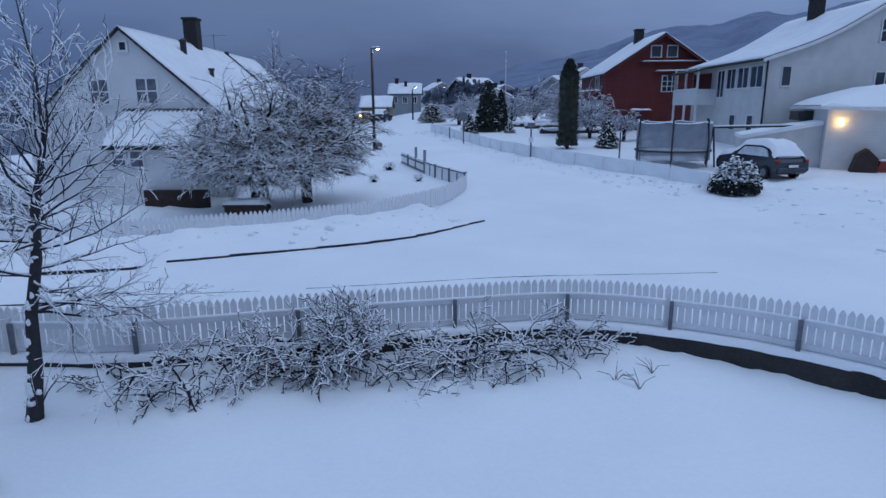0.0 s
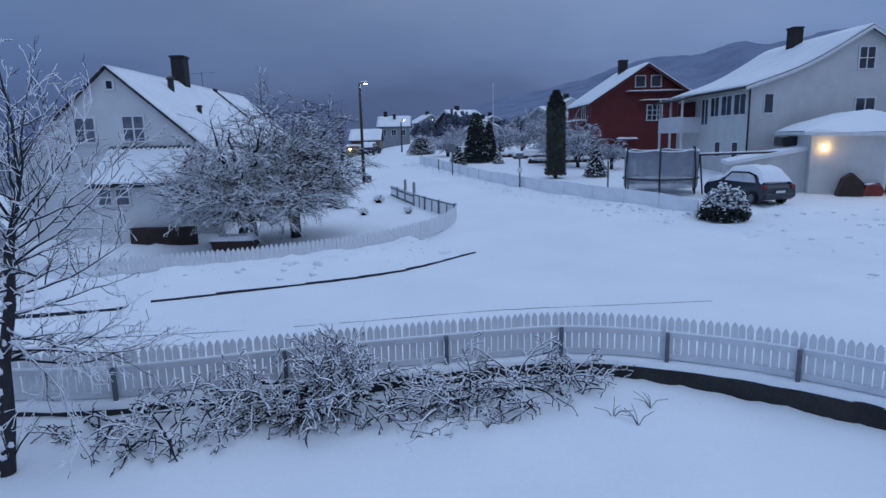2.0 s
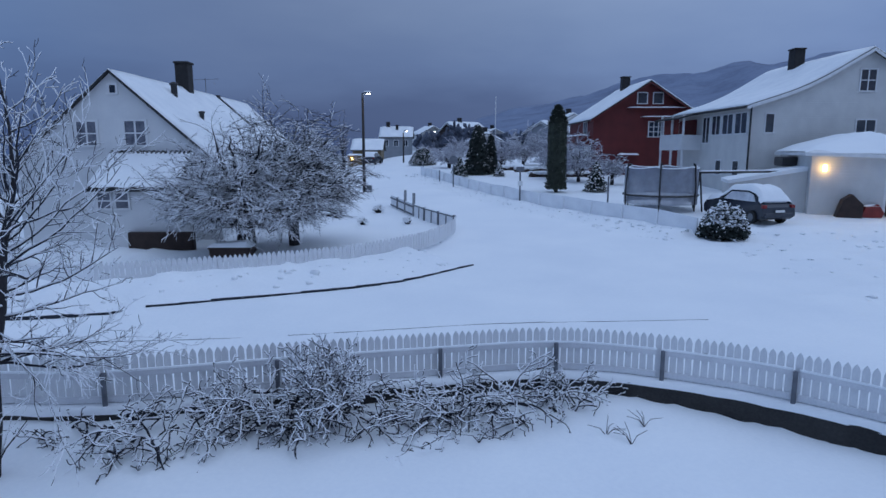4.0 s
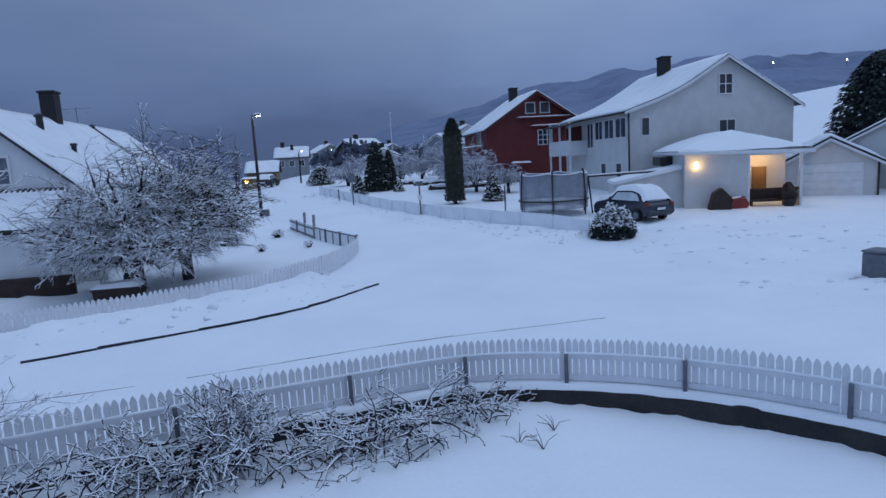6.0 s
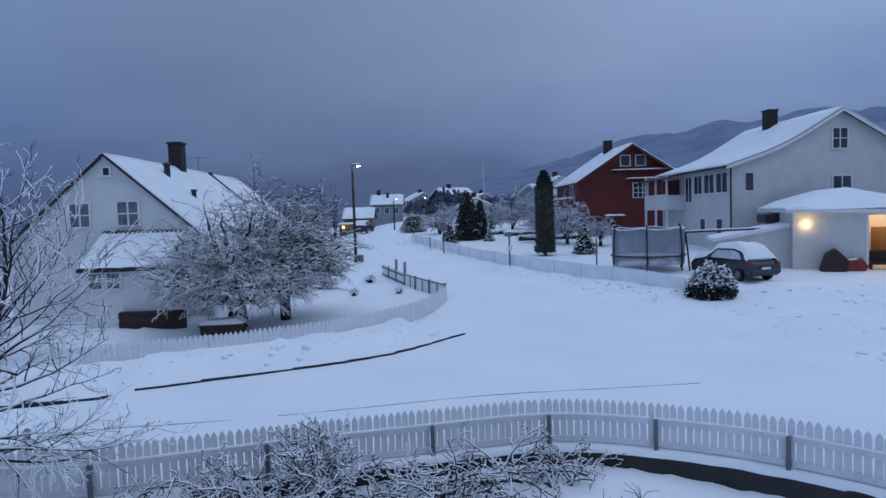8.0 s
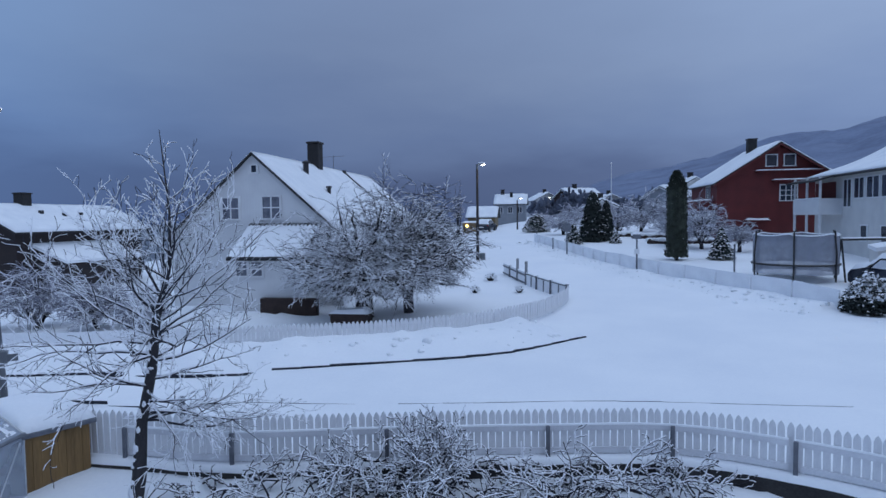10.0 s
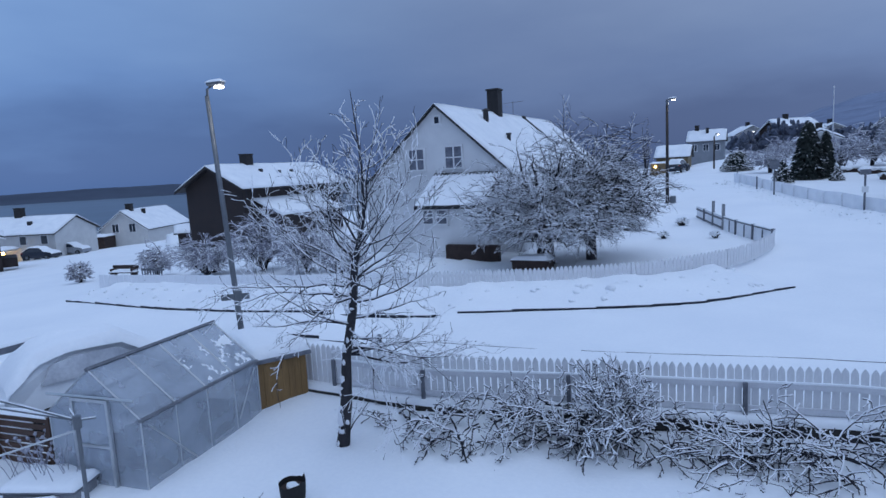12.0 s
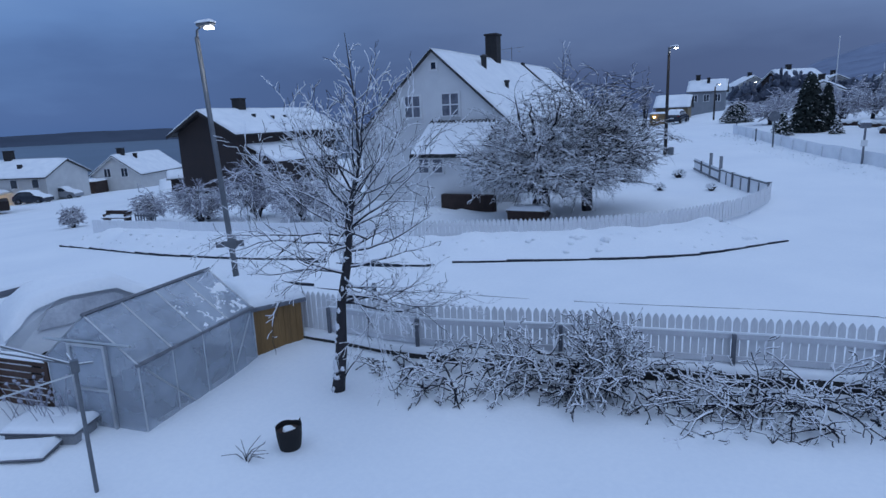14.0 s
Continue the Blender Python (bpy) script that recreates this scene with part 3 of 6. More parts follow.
def crown_tree(ob, rng_, rx, ry, top, low, trunk_r, limbs, subs, twigs, fork=1.2, thick=1.0):
    """A broad old tree: limbs reach all through a dome, each set with branches and fine twigs that droop at the rim."""
    paths = []
    c = Vector((0, 0, low + (top - low) * 0.35))
    stems = [Vector((rng_.uniform(-0.35, 0.35), rng_.uniform(-0.3, 0.3), fork + rng_.uniform(-0.3, 0.3))) for _ in range(4)]
    for st in stems:
        paths.append(([Vector((st.x * 0.2, st.y * 0.2, -0.15)), Vector((st.x * 0.5, st.y * 0.4, fork * 0.5)), st], [trunk_r, trunk_r * 0.7, trunk_r * 0.5], 0))
    for k in range(limbs):
        u = (k + 0.5) / limbs
        a = k * 2.39996 + rng_.uniform(-0.3, 0.3)
        zz = 1.0 - 1.6 * u
        rr = math.sqrt(max(0.05, 1 - min(zz * zz, 0.95)))
        reach = rng_.uniform(0.42, 0.86)
        tgt = c + Vector((math.cos(a) * rr * rx * reach, math.sin(a) * rr * ry * reach, zz * (top - c.z if zz > 0 else c.z - low) * reach))
        st = stems[k % 4]
        mid = st.lerp(tgt, 0.5) + Vector((0, 0, 0.35 * rr)) + Vector((rng_.gauss(0, 0.2), rng_.gauss(0, 0.2), rng_.gauss(0, 0.15)))
        n = 9
        pts = []
        for i in range(n + 1):
            t = i / n
            p = st * (1 - t) ** 2 + mid * 2 * t * (1 - t) + tgt * t * t
            pts.append(p + Vector((rng_.gauss(0, 1), rng_.gauss(0, 1), rng_.gauss(0, 1))) * 0.12 * (0 < i))
        r0 = trunk_r * 0.36
        rad = [max(r0 * (1 - 0.9 * i / n), 0.012 * thick) for i in range(n + 1)]
        paths.append((pts, rad, 1))
        out = Vector((math.cos(a), math.sin(a), 0))
        for q in range(subs):
            t = 0.25 + 0.75 * (q + rng_.random()) / subs
            i = min(int(t * n), n - 1)
            p = pts[i].lerp(pts[i + 1], t * n - i)
            away = Vector((p.x, p.y, 0.0))
            away = away.normalized() if away.length > 0.2 else out
            d = (away * rng_.uniform(0.1, 1.0) + Vector((rng_.gauss(0, 0.5), rng_.gauss(0, 0.5), rng_.gauss(0.28, 0.38)))).normalized()
            L = rng_.uniform(0.55, 1.5) * min(rx, 3.2) / 3.2
            bp = [p]
            for w in range(4):
                d = (d + Vector((rng_.gauss(0, 0.24), rng_.gauss(0, 0.24), rng_.gauss(-0.13, 0.20)))).normalized()
                bp.append(bp[-1] + d * L / 4)
            bp = [Vector((b.x, b.y, max(b.z, low * 0.5 + 0.12))) for b in bp]
            paths.append((bp, [0.018 * thick, 0.015 * thick, 0.012 * thick, 0.010 * thick, 0.007 * thick], 2))
            for v in range(twigs):
                f = 0.12 + 0.88 * (v + rng_.random()) / twigs
                i = min(int(f * 4), 3)
                p = bp[i].lerp(bp[i + 1], f * 4 - i)
                ahead = (bp[i + 1] - bp[i]).normalized() if (bp[i + 1] - bp[i]).length > 1e-6 else out
                flank = ahead.cross(Vector((0, 0, 1)))
                flank = flank.normalized() if flank.length > 1e-6 else out
                d = (ahead * 0.75 + flank * (1 if v % 2 else -1) * rng_.uniform(0.4, 0.9) + Vector((rng_.gauss(0, 0.2), rng_.gauss(0, 0.2), rng_.gauss(0.05, 0.35)))).normalized()
                L2 = rng_.uniform(0.18, 0.55) * (1.1 - 0.5 * f) * min(rx, 3.2) / 3.2
                p1 = p + d * L2 * 0.5
                d = (d + ahead * 0.3 + Vector((rng_.gauss(0, 0.2), rng_.gauss(0, 0.2), -0.12))).normalized()
                paths.append(([p, p1, p1 + d * L2 * 0.5], [0.008 * thick, 0.006 * thick, 0.004 * thick], 3))
    return paths


for k, (x, y, z, rx, ry, top, low, tr, li, sb_, tw_, lab) in enumerate((
        (-7.40, 23.5, 0.2, 4.75, 3.2, 5.3, 0.15, 0.38, 112, 16, 11, "broad old apple tree with snow-laden twigs, beside a white house"),
        (-5.75, 24.5, 0.3, 3.5, 2.6, 6.5, 0.4, 0.18, 84, 16, 11, "snow-laden apple tree with a dark forked trunk, in a garden"))):
    ob = thing("apple_tree", lab, "tree", pose(x, y, z))
    tree_parts(ob, crown_tree(ob, random.Random(11 + k), rx, ry, top, low, tr, li, sb_, tw_, thick=0.76), (0.72, 0.38)[k], 2, 1.0, seed=k, snow_min=0.0086)

for k, (x, y, rx, top, nm, lab) in enumerate((
        (-20.9, 21.4, 2.3, 3.7, "garden_tree", "round frosted garden tree behind a white fence"), (-17.6, 20.9, 1.8, 2.7, "shrub", "frosted shrub behind a white picket fence"),
        (-23.6, 20.4, 1.8, 2.3, "shrub", "low frosted shrub behind a white fence"), (-15.2, 20.4, 1.3, 1.9, "shrub", "frosted shrub behind a white picket fence"),
        (-27.0, 20.2, 1.1, 1.9, "shrub", "snow-covered rounded shrub beside a bench"),
        (-32.4, 19.6, 0.75, 1.25, "shrub", "small frosted shrub at a road corner"))):
    ob = thing(nm, lab, "tree" if nm == "garden_tree" else "shrub", pose(x, y, ground_z(x, y)))
    tree_parts(ob, crown_tree(ob, random.Random(60 + k), rx, rx * 0.9, top, 0.0, 0.1, 40, 10, 8, 0.3, 1.25), 0.9, 2, 1.0, twig=FROST, seed=k, snow_min=0.0125, finest=3)

# frosted trees beyond the right-hand gardens
for k, (x, y, rx, top) in enumerate(((12.1, 51.0, 2.7, 5.3), (10.6, 54.0, 2.2, 4.4), (14.2, 48.5, 1.6, 2.6), (7.6, 68.0, 3.0, 4.2), (10.4, 72.0, 3.4, 5.4), (13.4, 70.0, 3.4, 5.2), (6.0, 78.0, 3.0, 4.0), (1.6, 68.0, 2.4, 2.6), (16.5, 78.0, 3.6, 5.6), (-1.0, 84.0, 2.2, 2.4), (3.6, 88.0, 3.0, 3.6), (-18.0, 58.0, 3.0, 7.5), (-13.5, 66.0, 2.6, 7.0))):
    ob = thing("frosted_tree", "bare tree white with hoarfrost, in a garden up the street", "tree", pose(x, y, ground_z(x, y)), "frosted trees up the street")
    tree_parts(ob, crown_tree(ob, random.Random(90 + k), rx, rx * 0.9, top, 0.4, 0.14, 34 if y < 64 else 28, 10, 7 if y < 64 else 5, 0.8, 1.7 if y < 64 else 2.3), 0.85, 2, 0.9, twig=FROST, seed=k, snow_min=0.016, finest=3)
for k, (x0, x1, y) in enumerate(((4.5, 9.5, 64.5), (8.5, 16.0, 62.0), (3.0, 7.5, 71.0), (9.0, 14.5, 56.0))):
    ob = thing("hedge", "low dark clipped hedge topped with snow", "hedge", pose(x0, y, ground_z(x0, y)), "garden hedges up the street")
    rng = random.Random(k + 300)
    hd, sn = Mesh(), Mesh()
    for q in range(int((x1 - x0) / 0.45)):
        hd.blob((q * 0.45, rng.uniform(-0.1, 0.1), 0.12), (0.4, 0.45, 0.32), 8, 6, 0.6, q + k)
        sn.blob((q * 0.45, rng.uniform(-0.1, 0.1), 0.38 + rng.uniform(-0.06, 0.06)), (0.44, 0.5, 0.2), 8, 6, 0.5, q + 0.5)
    part("foliage", hd, SOIL, ob)
    part("snow", sn, SNOW, ob, smooth=True)


# ---- conifers ----
def conifer(name, label, place, height, width, mat, seed, column=False, snowy=0.25, tufts=900, full=0.85):
    """Tapered trunk and a crown of many small drooping sprays, with snow on some."""
    ob = thing(name, label, "tree", Matrix.Translation(place))
    rng = random.Random(seed)
    part("trunk", Mesh().tube([(0, 0, -0.1), (0, 0, height * 0.9)], [height * 0.022, 0.02], 7), BARK, ob)
    crown, snow_ = Mesh(), Mesh()
    for k in range(tufts):
        t = rng.random() ** (0.85 if column else 1.25)
        z = height * (0.03 + 0.95 * t)
        prof = (min(1.0, (1 - t) * 5) ** 0.6 * (0.86 + 0.14 * math.sin(3 * t + seed))) if column else (1 - t) ** full
        r = width / 2 * prof * rng.uniform(0.55, 1.05)
        a = rng.random() * 6.283
        tip = Vector((math.cos(a), math.sin(a), 0.9 if column else -0.35)).normalized()
        size = (0.20 if column else 0.30) * rng.uniform(0.6, 1.3) * (0.6 + 0.4 * height / 6)
        c = Vector((r * math.cos(a), r * math.sin(a), z))
        s = tip.cross(Vector((0, 0, 1))).normalized()
        u = s.cross(tip)
        w = rng.uniform(-0.6, 0.6)
        s, u = s * math.cos(w) + u * math.sin(w), u * math.cos(w) - s * math.sin(w)
        v = [c - tip * size * 0.5, c + s * size * 0.38 + u * 0.05, c + tip * size * 0.75, c - s * size * 0.38 + u * 0.05, c + u * size * 0.25]
        f = [(0, 1, 4), (1, 2, 4), (2, 3, 4), (3, 0, 4), (0, 3, 2, 1)]
        crown.add(v, f)
        if rng.random() < snowy and not (column and rng.random() < 0.3):
            d = Vector((0, 0, size * 0.16)) + Vector((math.cos(a), math.sin(a), 0)) * size * 0.12
            snow_.add([p.lerp(c, 0.3) + d for p in v], f)
    core = Mesh()
    n = 10
    core.tube([(0, 0, height * (0.04 + 0.9 * i / n)) for i in range(n + 1)], [width / 2 * 0.72 * ((min(1.0, (1 - i / n) * 5) ** 0.6) if column else (1 - i / n) ** full) + 0.01 for i in range(n + 1)], 10)
    part("inner_foliage", core, mat, ob)
    part("crown", crown, mat, ob)
    tagged(part("snow", snow_, TWIG_SNOW, ob, "snow caught on the sprays"), kind="stuff")
    return ob


conifer("cypress", "tall narrow dark green columnar cypress dusted with snow", (8.65, 43.3, ground_z(8.65, 43.3)), 6.2, 1.75, CYPRESS, 3, True, 0.10, 3600)
conifer("spruce", "dark dense cone-shaped conifer dusted with snow", (4.15, 58.8, ground_z(4.15, 58.8) - 0.1), 4.9, 2.7, SPRUCE, 4, False, 0.10, 3200, 0.6)
conifer("spruce", "slim dark conifer leaning beside a larger one", (5.45, 59.6, ground_z(5.45, 59.6) - 0.1), 4.0, 1.5, SPRUCE, 5, False, 0.10, 1800, 0.6)
conifer("spruce", "small snowy conifer beside a road", (2.2, 56.0, ground_z(2.2, 56.0)), 1.9, 1.6, SPRUCE, 6, False, 0.6, 500)
conifer("spruce", "small snowy garden conifer", (11.6, 43.6, ground_z(11.6, 43.6)), 2.2, 1.7, SPRUCE, 7, False, 0.7, 500)
conifer("spruce", "dark snowy conifer beside a street", (-1.5, 74.0, ground_z(-1.5, 74.0)), 2.2, 3.4, SPRUCE, 8, False, 0.8, 1100, 0.5)
conifer("spruce", "small snowy conifer behind a bush in a garden", (6.0, 56.5, ground_z(6.0, 56.5)), 1.2, 1.0, SPRUCE, 12, False, 0.9, 300)
conifer("fir_tree", "tall dark fir behind a garage", (42.2, 41.0, ground_z(42.2, 41.0)), 9.4, 8.6, SPRUCE, 9, False, 0.02, 7000, 0.45)

# the low frosted shrub at the end of the roadside fence
ob = thing("evergreen_shrub", "dark evergreen shrub powdered with snow, at a driveway", "shrub", pose(12.3, 25.6, ground_z(12.3, 25.6)))
rng = random.Random(77)
leaves, snow_ = Mesh(), Mesh()
for k in range(3400):
    d = Vector((rng.gauss(0, 1), rng.gauss(0, 1), abs(rng.gauss(0, 0.9)))).normalized() * rng.uniform(0.45, 1.0)
    c = Vector((d.x * 1.08 + 0.12 * d.z, d.y * 1.0, d.z * 1.55 * (1 + 0.35 * noise.noise((d.x * 2, d.y * 2, 1)))))
    a = Vector((rng.gauss(0, 1), rng.gauss(0, 1), rng.gauss(0, 0.6))).normalized() * rng.uniform(0.06, 0.14)
    b = a.cross(Vector((0, 0, 1))) * 0.6
    (snow_ if rng.random() < (0.55 if d.z > 0.35 else 0.06) else leaves).add([c - a, c + b, c + a, c - b, c + Vector((0, 0, 0.05))], [(0, 1, 4), (1, 2, 4), (2, 3, 4), (3, 0, 4), (3, 2, 1, 0)])
part("crown", leaves, SPRUCE, ob)
part("snow", snow_, TWIG_SNOW, ob)

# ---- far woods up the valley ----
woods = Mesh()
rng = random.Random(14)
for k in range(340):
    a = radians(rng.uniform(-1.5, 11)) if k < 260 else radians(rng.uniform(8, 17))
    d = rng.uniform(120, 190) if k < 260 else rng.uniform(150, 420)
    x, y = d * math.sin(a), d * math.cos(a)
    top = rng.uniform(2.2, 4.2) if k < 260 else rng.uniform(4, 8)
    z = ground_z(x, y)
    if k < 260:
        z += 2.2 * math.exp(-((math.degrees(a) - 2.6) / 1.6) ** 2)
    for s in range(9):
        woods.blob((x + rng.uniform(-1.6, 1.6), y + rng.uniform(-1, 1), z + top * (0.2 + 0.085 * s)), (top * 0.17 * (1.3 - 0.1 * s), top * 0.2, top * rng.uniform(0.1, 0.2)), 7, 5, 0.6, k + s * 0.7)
tagged(new("far_woods", woods.data("far_woods", WOODS)), "far woods grey with frost, bluish haze put into their colour", "woods", kind="stuff")


# ---- houses ----
def window(parent, x, z, w, hgt, y, mull_x=1, mull_z=1, frame_mat=WHITE_PAINT, pane_mat=None, m=None, trim=0.09):
    """A window on a wall that faces -y: frame, bars, pane and sill. m turns it onto another wall."""
    fr = Mesh()
    t = trim
    fr.box(x - w / 2 - t, x + w / 2 + t, y - 0.07, y + 0.02, z + hgt / 2, z + hgt / 2 + t)
    fr.box(x - w / 2 - t, x - w / 2, y - 0.068, y + 0.02, z - hgt / 2, z + hgt / 2)
    fr.box(x + w / 2, x + w / 2 + t, y - 0.068, y + 0.02, z - hgt / 2, z + hgt / 2)
    for i in range(mull_x):
        c = x - w / 2 + w * (i + 1) / (mull_x + 1)
        fr.box(c - 0.035, c + 0.035, y - 0.055, y - 0.012, z - hgt / 2, z + hgt / 2)
    for i in range(mull_z):
        c = z - hgt / 2 + hgt * (i + 1) / (mull_z + 1)
        fr.box(x - w / 2, x + w / 2, y - 0.052, y - 0.013, c - 0.03, c + 0.03)
    ob = part("window", fr, frame_mat, parent, m=m)
    part("pane", Mesh().box(x - w / 2, x + w / 2, y - 0.03, y - 0.012, z - hgt / 2, z + hgt / 2), pane_mat or PANE, ob)
    part("sill", Mesh().box(x - w / 2 - t - 0.03, x + w / 2 + t + 0.03, y - 0.11, y + 0.02, z - hgt / 2 - 0.07, z - hgt / 2), frame_mat, ob)
    return ob


def gable_house(name, label, place, width, length, eave, ridge, wall, ridge_at=0.5, turn=0.0, over=0.35, snow=0.16, front_over=0.4, trim=WHITE_PAINT, edge=DARK, low=-1.0, th=0.14, barge=0.15, bend=0.0):
    """Gable to -y, ridge along y. place: the front corner on the left, at ground level."""
    ob = thing(name, label, "house", pose(*place, 0, 0, turn))
    rx = width * ridge_at
    dip = lambda x: -bend * math.sin(math.pi * min(max((x + over) / (rx + over), 0.0), 1.0)) ** 1.3
    curve = [rx * (1 - i / 8) for i in range(1, 8)] if bend else []
    part("wall", Mesh().prism([(0, low), (width, low), (width, eave), (rx, ridge - 0.02)] + [(x, eave + (ridge - eave) * x / rx + dip(x) - 0.02) for x in curve] + [(0, eave + dip(0))], 0, length), wall, ob)
    for nm, x0, z0, sgn in (("roof", 0.0, eave, -1), ("roof", width, eave, 1)):
        run = abs(rx - x0)
        slope = (ridge - eave) / run
        xo, zo = x0 + sgn * over, z0 - slope * over
        cs = [i / 10 for i in range(11)] if bend and sgn < 0 else [0.0, 1.0]
        edge_ = [(xo + (rx - xo) * c, zo + (ridge - zo) * c + (dip(xo + (rx - xo) * c) if sgn < 0 else 0.0)) for c in cs]
        ol = edge_ + [(x, z + th) for x, z in edge_[::-1]]
        r_ = part(nm, Mesh().prism(ol, -front_over, length + front_over), edge, ob)
        n = 14
        sn = Mesh()
        ny = max(10, int(length * 1.6))
        vs = []
        for j in range(ny + 1):
            for i in range(n + 1):
                k = i / n
                yy = -front_over + 0.03 + (length + 2 * front_over - 0.06) * j / ny
                lift_ = snow * (0.55 + 0.45 * min(1, 4 * min(k + 0.04, 1.0)) ) * min(1.0, 0.55 + 6 * min(j, ny - j) / ny)
                lift_ *= 1 + 0.25 * noise.noise((k * 4 + width, yy * 0.6, length))
                x_ = xo + (rx - xo) * k
                vs.append((x_, yy, zo + (ridge - zo) * k + th + lift_ + (dip(x_) if sgn < 0 else 0.0)))
        sn.v = vs
        w = n + 1
        sn.f = [(j * w + i, j * w + i + 1, (j + 1) * w + i + 1, (j + 1) * w + i) for j in range(ny) for i in range(n)]
        rim = [i for i in range(w)] + [j * w + n for j in range(1, ny + 1)] + [ny * w + i for i in range(n - 1, -1, -1)] + [j * w for j in range(ny - 1, 0, -1)]
        k0 = len(sn.v)
        for i in rim:
            x_, y_, z_ = sn.v[i]
            sn.v.append((x_, y_, zo + (ridge - zo) * (x_ - xo) / (rx - xo) + th - 0.02 + (dip(x_) if sgn < 0 else 0.0)))
        sn.f += [(rim[i], k0 + i, k0 + (i + 1) % len(rim), rim[(i + 1) % len(rim)]) for i in range(len(rim))]
        part("roof_snow", sn, SNOW_ROOF, r_, "snow lying on the roof", True)
        # barge board under the roof's front edge
        part("barge_board", Mesh().prism([(x, z - barge) for x, z in edge_] + [(x, z - 0.004) for x, z in edge_[::-1]], -front_over - 0.03, -front_over), trim, r_)
    return ob


def chimney(parent, x, y, z0, z1, w=0.75, d=0.75, cap=True):
    c = part("chimney", Mesh().box(x - w / 2, x + w / 2, y - d / 2, y + d / 2, z0, z1, bevel=0.03), BRICK_DARK, parent)
    part("chimney_cap", Mesh().box(x - w / 2 - 0.06, x + w / 2 + 0.06, y - d / 2 - 0.06, y + d / 2 + 0.06, z1, z1 + 0.12, bevel=0.03), BRICK_DARK, c)


# white house by the apple trees: gable to the street corner, lean-to in front
hx, hy, hz = -18.1, 26.6, 0.1
wh = gable_house("white_house", "white wooden house with a steep snowy roof", (hx, hy, hz), 8.7, 18.6, 3.45, 7.3, SIDING_V, over=0.30, snow=0.06, front_over=0.2, trim=DARK, th=0.07, barge=0.05)
window(wh, -14.95 - hx, 4.82 - hz, 0.82, 0.98, 0, pane_mat=CURTAINED)
window(wh, -12.88 - hx, 4.84 - hz, 0.86, 1.0, 0, pane_mat=CURTAINED)
window(wh, -13.70 - hx, 6.68 - hz, 0.26, 0.32, 0, 0, 0)
chimney(wh, 4.35, 7.75, 6.4, 8.65, 0.70, 0.74)
part("vent_pipe", Mesh().tube([(5.15, 4.4, 6.0), (5.15, 4.4, 7.2)], 0.15, 10), DARK, wh)
part("vent_cowl", Mesh().tube([(5.15, 4.4, 7.2), (5.15, 4.4, 7.27), (5.15, 4.4, 7.36)], [0.21, 0.21, 0.05], 10), DARK, wh)
part("vent_pipe", Mesh().tube([(6.4, 4.5, 5.0), (6.4, 4.5, 5.85)], 0.11, 10), DARK, wh)
part("vent_cowl", Mesh().tube([(6.4, 4.5, 5.85), (6.4, 4.5, 5.95)], [0.17, 0.14], 10), DARK, wh)
part("roof_ladder", Mesh().prism([(4.5, 7.32), (6.6, 5.47), (6.6, 5.53), (4.5, 7.38)], 12.3, 12.55).box(4.45, 4.6, 12.2, 12.65, 7.2, 7.42), DARK, wh, "dark ladder lying on the snowy roof")
part("aerial", Mesh().tube([(4.3, 11.0, 7.3), (4.3, 11.0, 8.3)], 0.02, 5).tube([(3.5, 11.0, 8.2), (5.1, 11.0, 8.25)], 0.012, 4).tube([(3.9, 10.8, 8.0), (3.9, 11.2, 8.0)], 0.01, 4).tube([(4.8, 10.8, 8.0), (4.8, 11.2, 8.0)], 0.01, 4), STEEL, wh)
ax0, ax1 = -14.0 - hx, -10.4 - hx
annex = part("annex", Mesh().prism([(0.02, -1.0), (-2.0, -1.0), (-2.0, 2.45), (0.02, 3.75)], ax0 + 0.15, ax1 - 0.15, "x"), SIDING_V, wh, "white lean-to porch")
part("annex_roof", Mesh().prism([(0.0, 3.82), (-2.25, 2.38), (-2.25, 2.50), (0.0, 3.95)], ax0, ax1, "x"), DARK, annex)
sn = Mesh()
for j in range(13):
    for i in range(37):
        k, x = j / 12, ax0 + 0.02 + (ax1 - ax0 - 0.04) * i / 36
        sn.v.append((x, -0.16 - 2.08 * k, 3.86 - 1.36 * k + 0.05 + 0.04 * abs(math.sin(i * math.pi / 2)) * (1.2 - k) + 0.02 * noise.noise((x * 2, k * 5, 2))))
sn.f = [(j * 37 + i, j * 37 + i + 1, (j + 1) * 37 + i + 1, (j + 1) * 37 + i) for j in range(12) for i in range(36)]
part("annex_snow", sn, SNOW, annex, smooth=True)
for k in range(18):
    part("ridge_tile", Mesh().tube([(ax0 + 0.1 + 0.195 * k, -0.02, 3.96), (ax0 + 0.1 + 0.195 * k, -0.22, 3.86)], 0.075, 6), DARK, annex)
for k in range(2):
    window(wh, ax0 + 0.62 + 0.72 * k, 2.0, 0.5, 0.6, -2.0, 0, 1, pane_mat=CURTAINED, trim=0.07)
part("basement_wall", Mesh().box(ax0 + 1.6, ax1 + 0.6, -2.35, -2.02, -0.6, 0.75, bevel=0.03), SOIL, wh, "dark brown boarded foundation")
part("door_hood", Mesh().box(8.6, 9.6, 5.0, 7.6, 2.2, 2.4, bevel=0.03), WHITE_PAINT, wh)

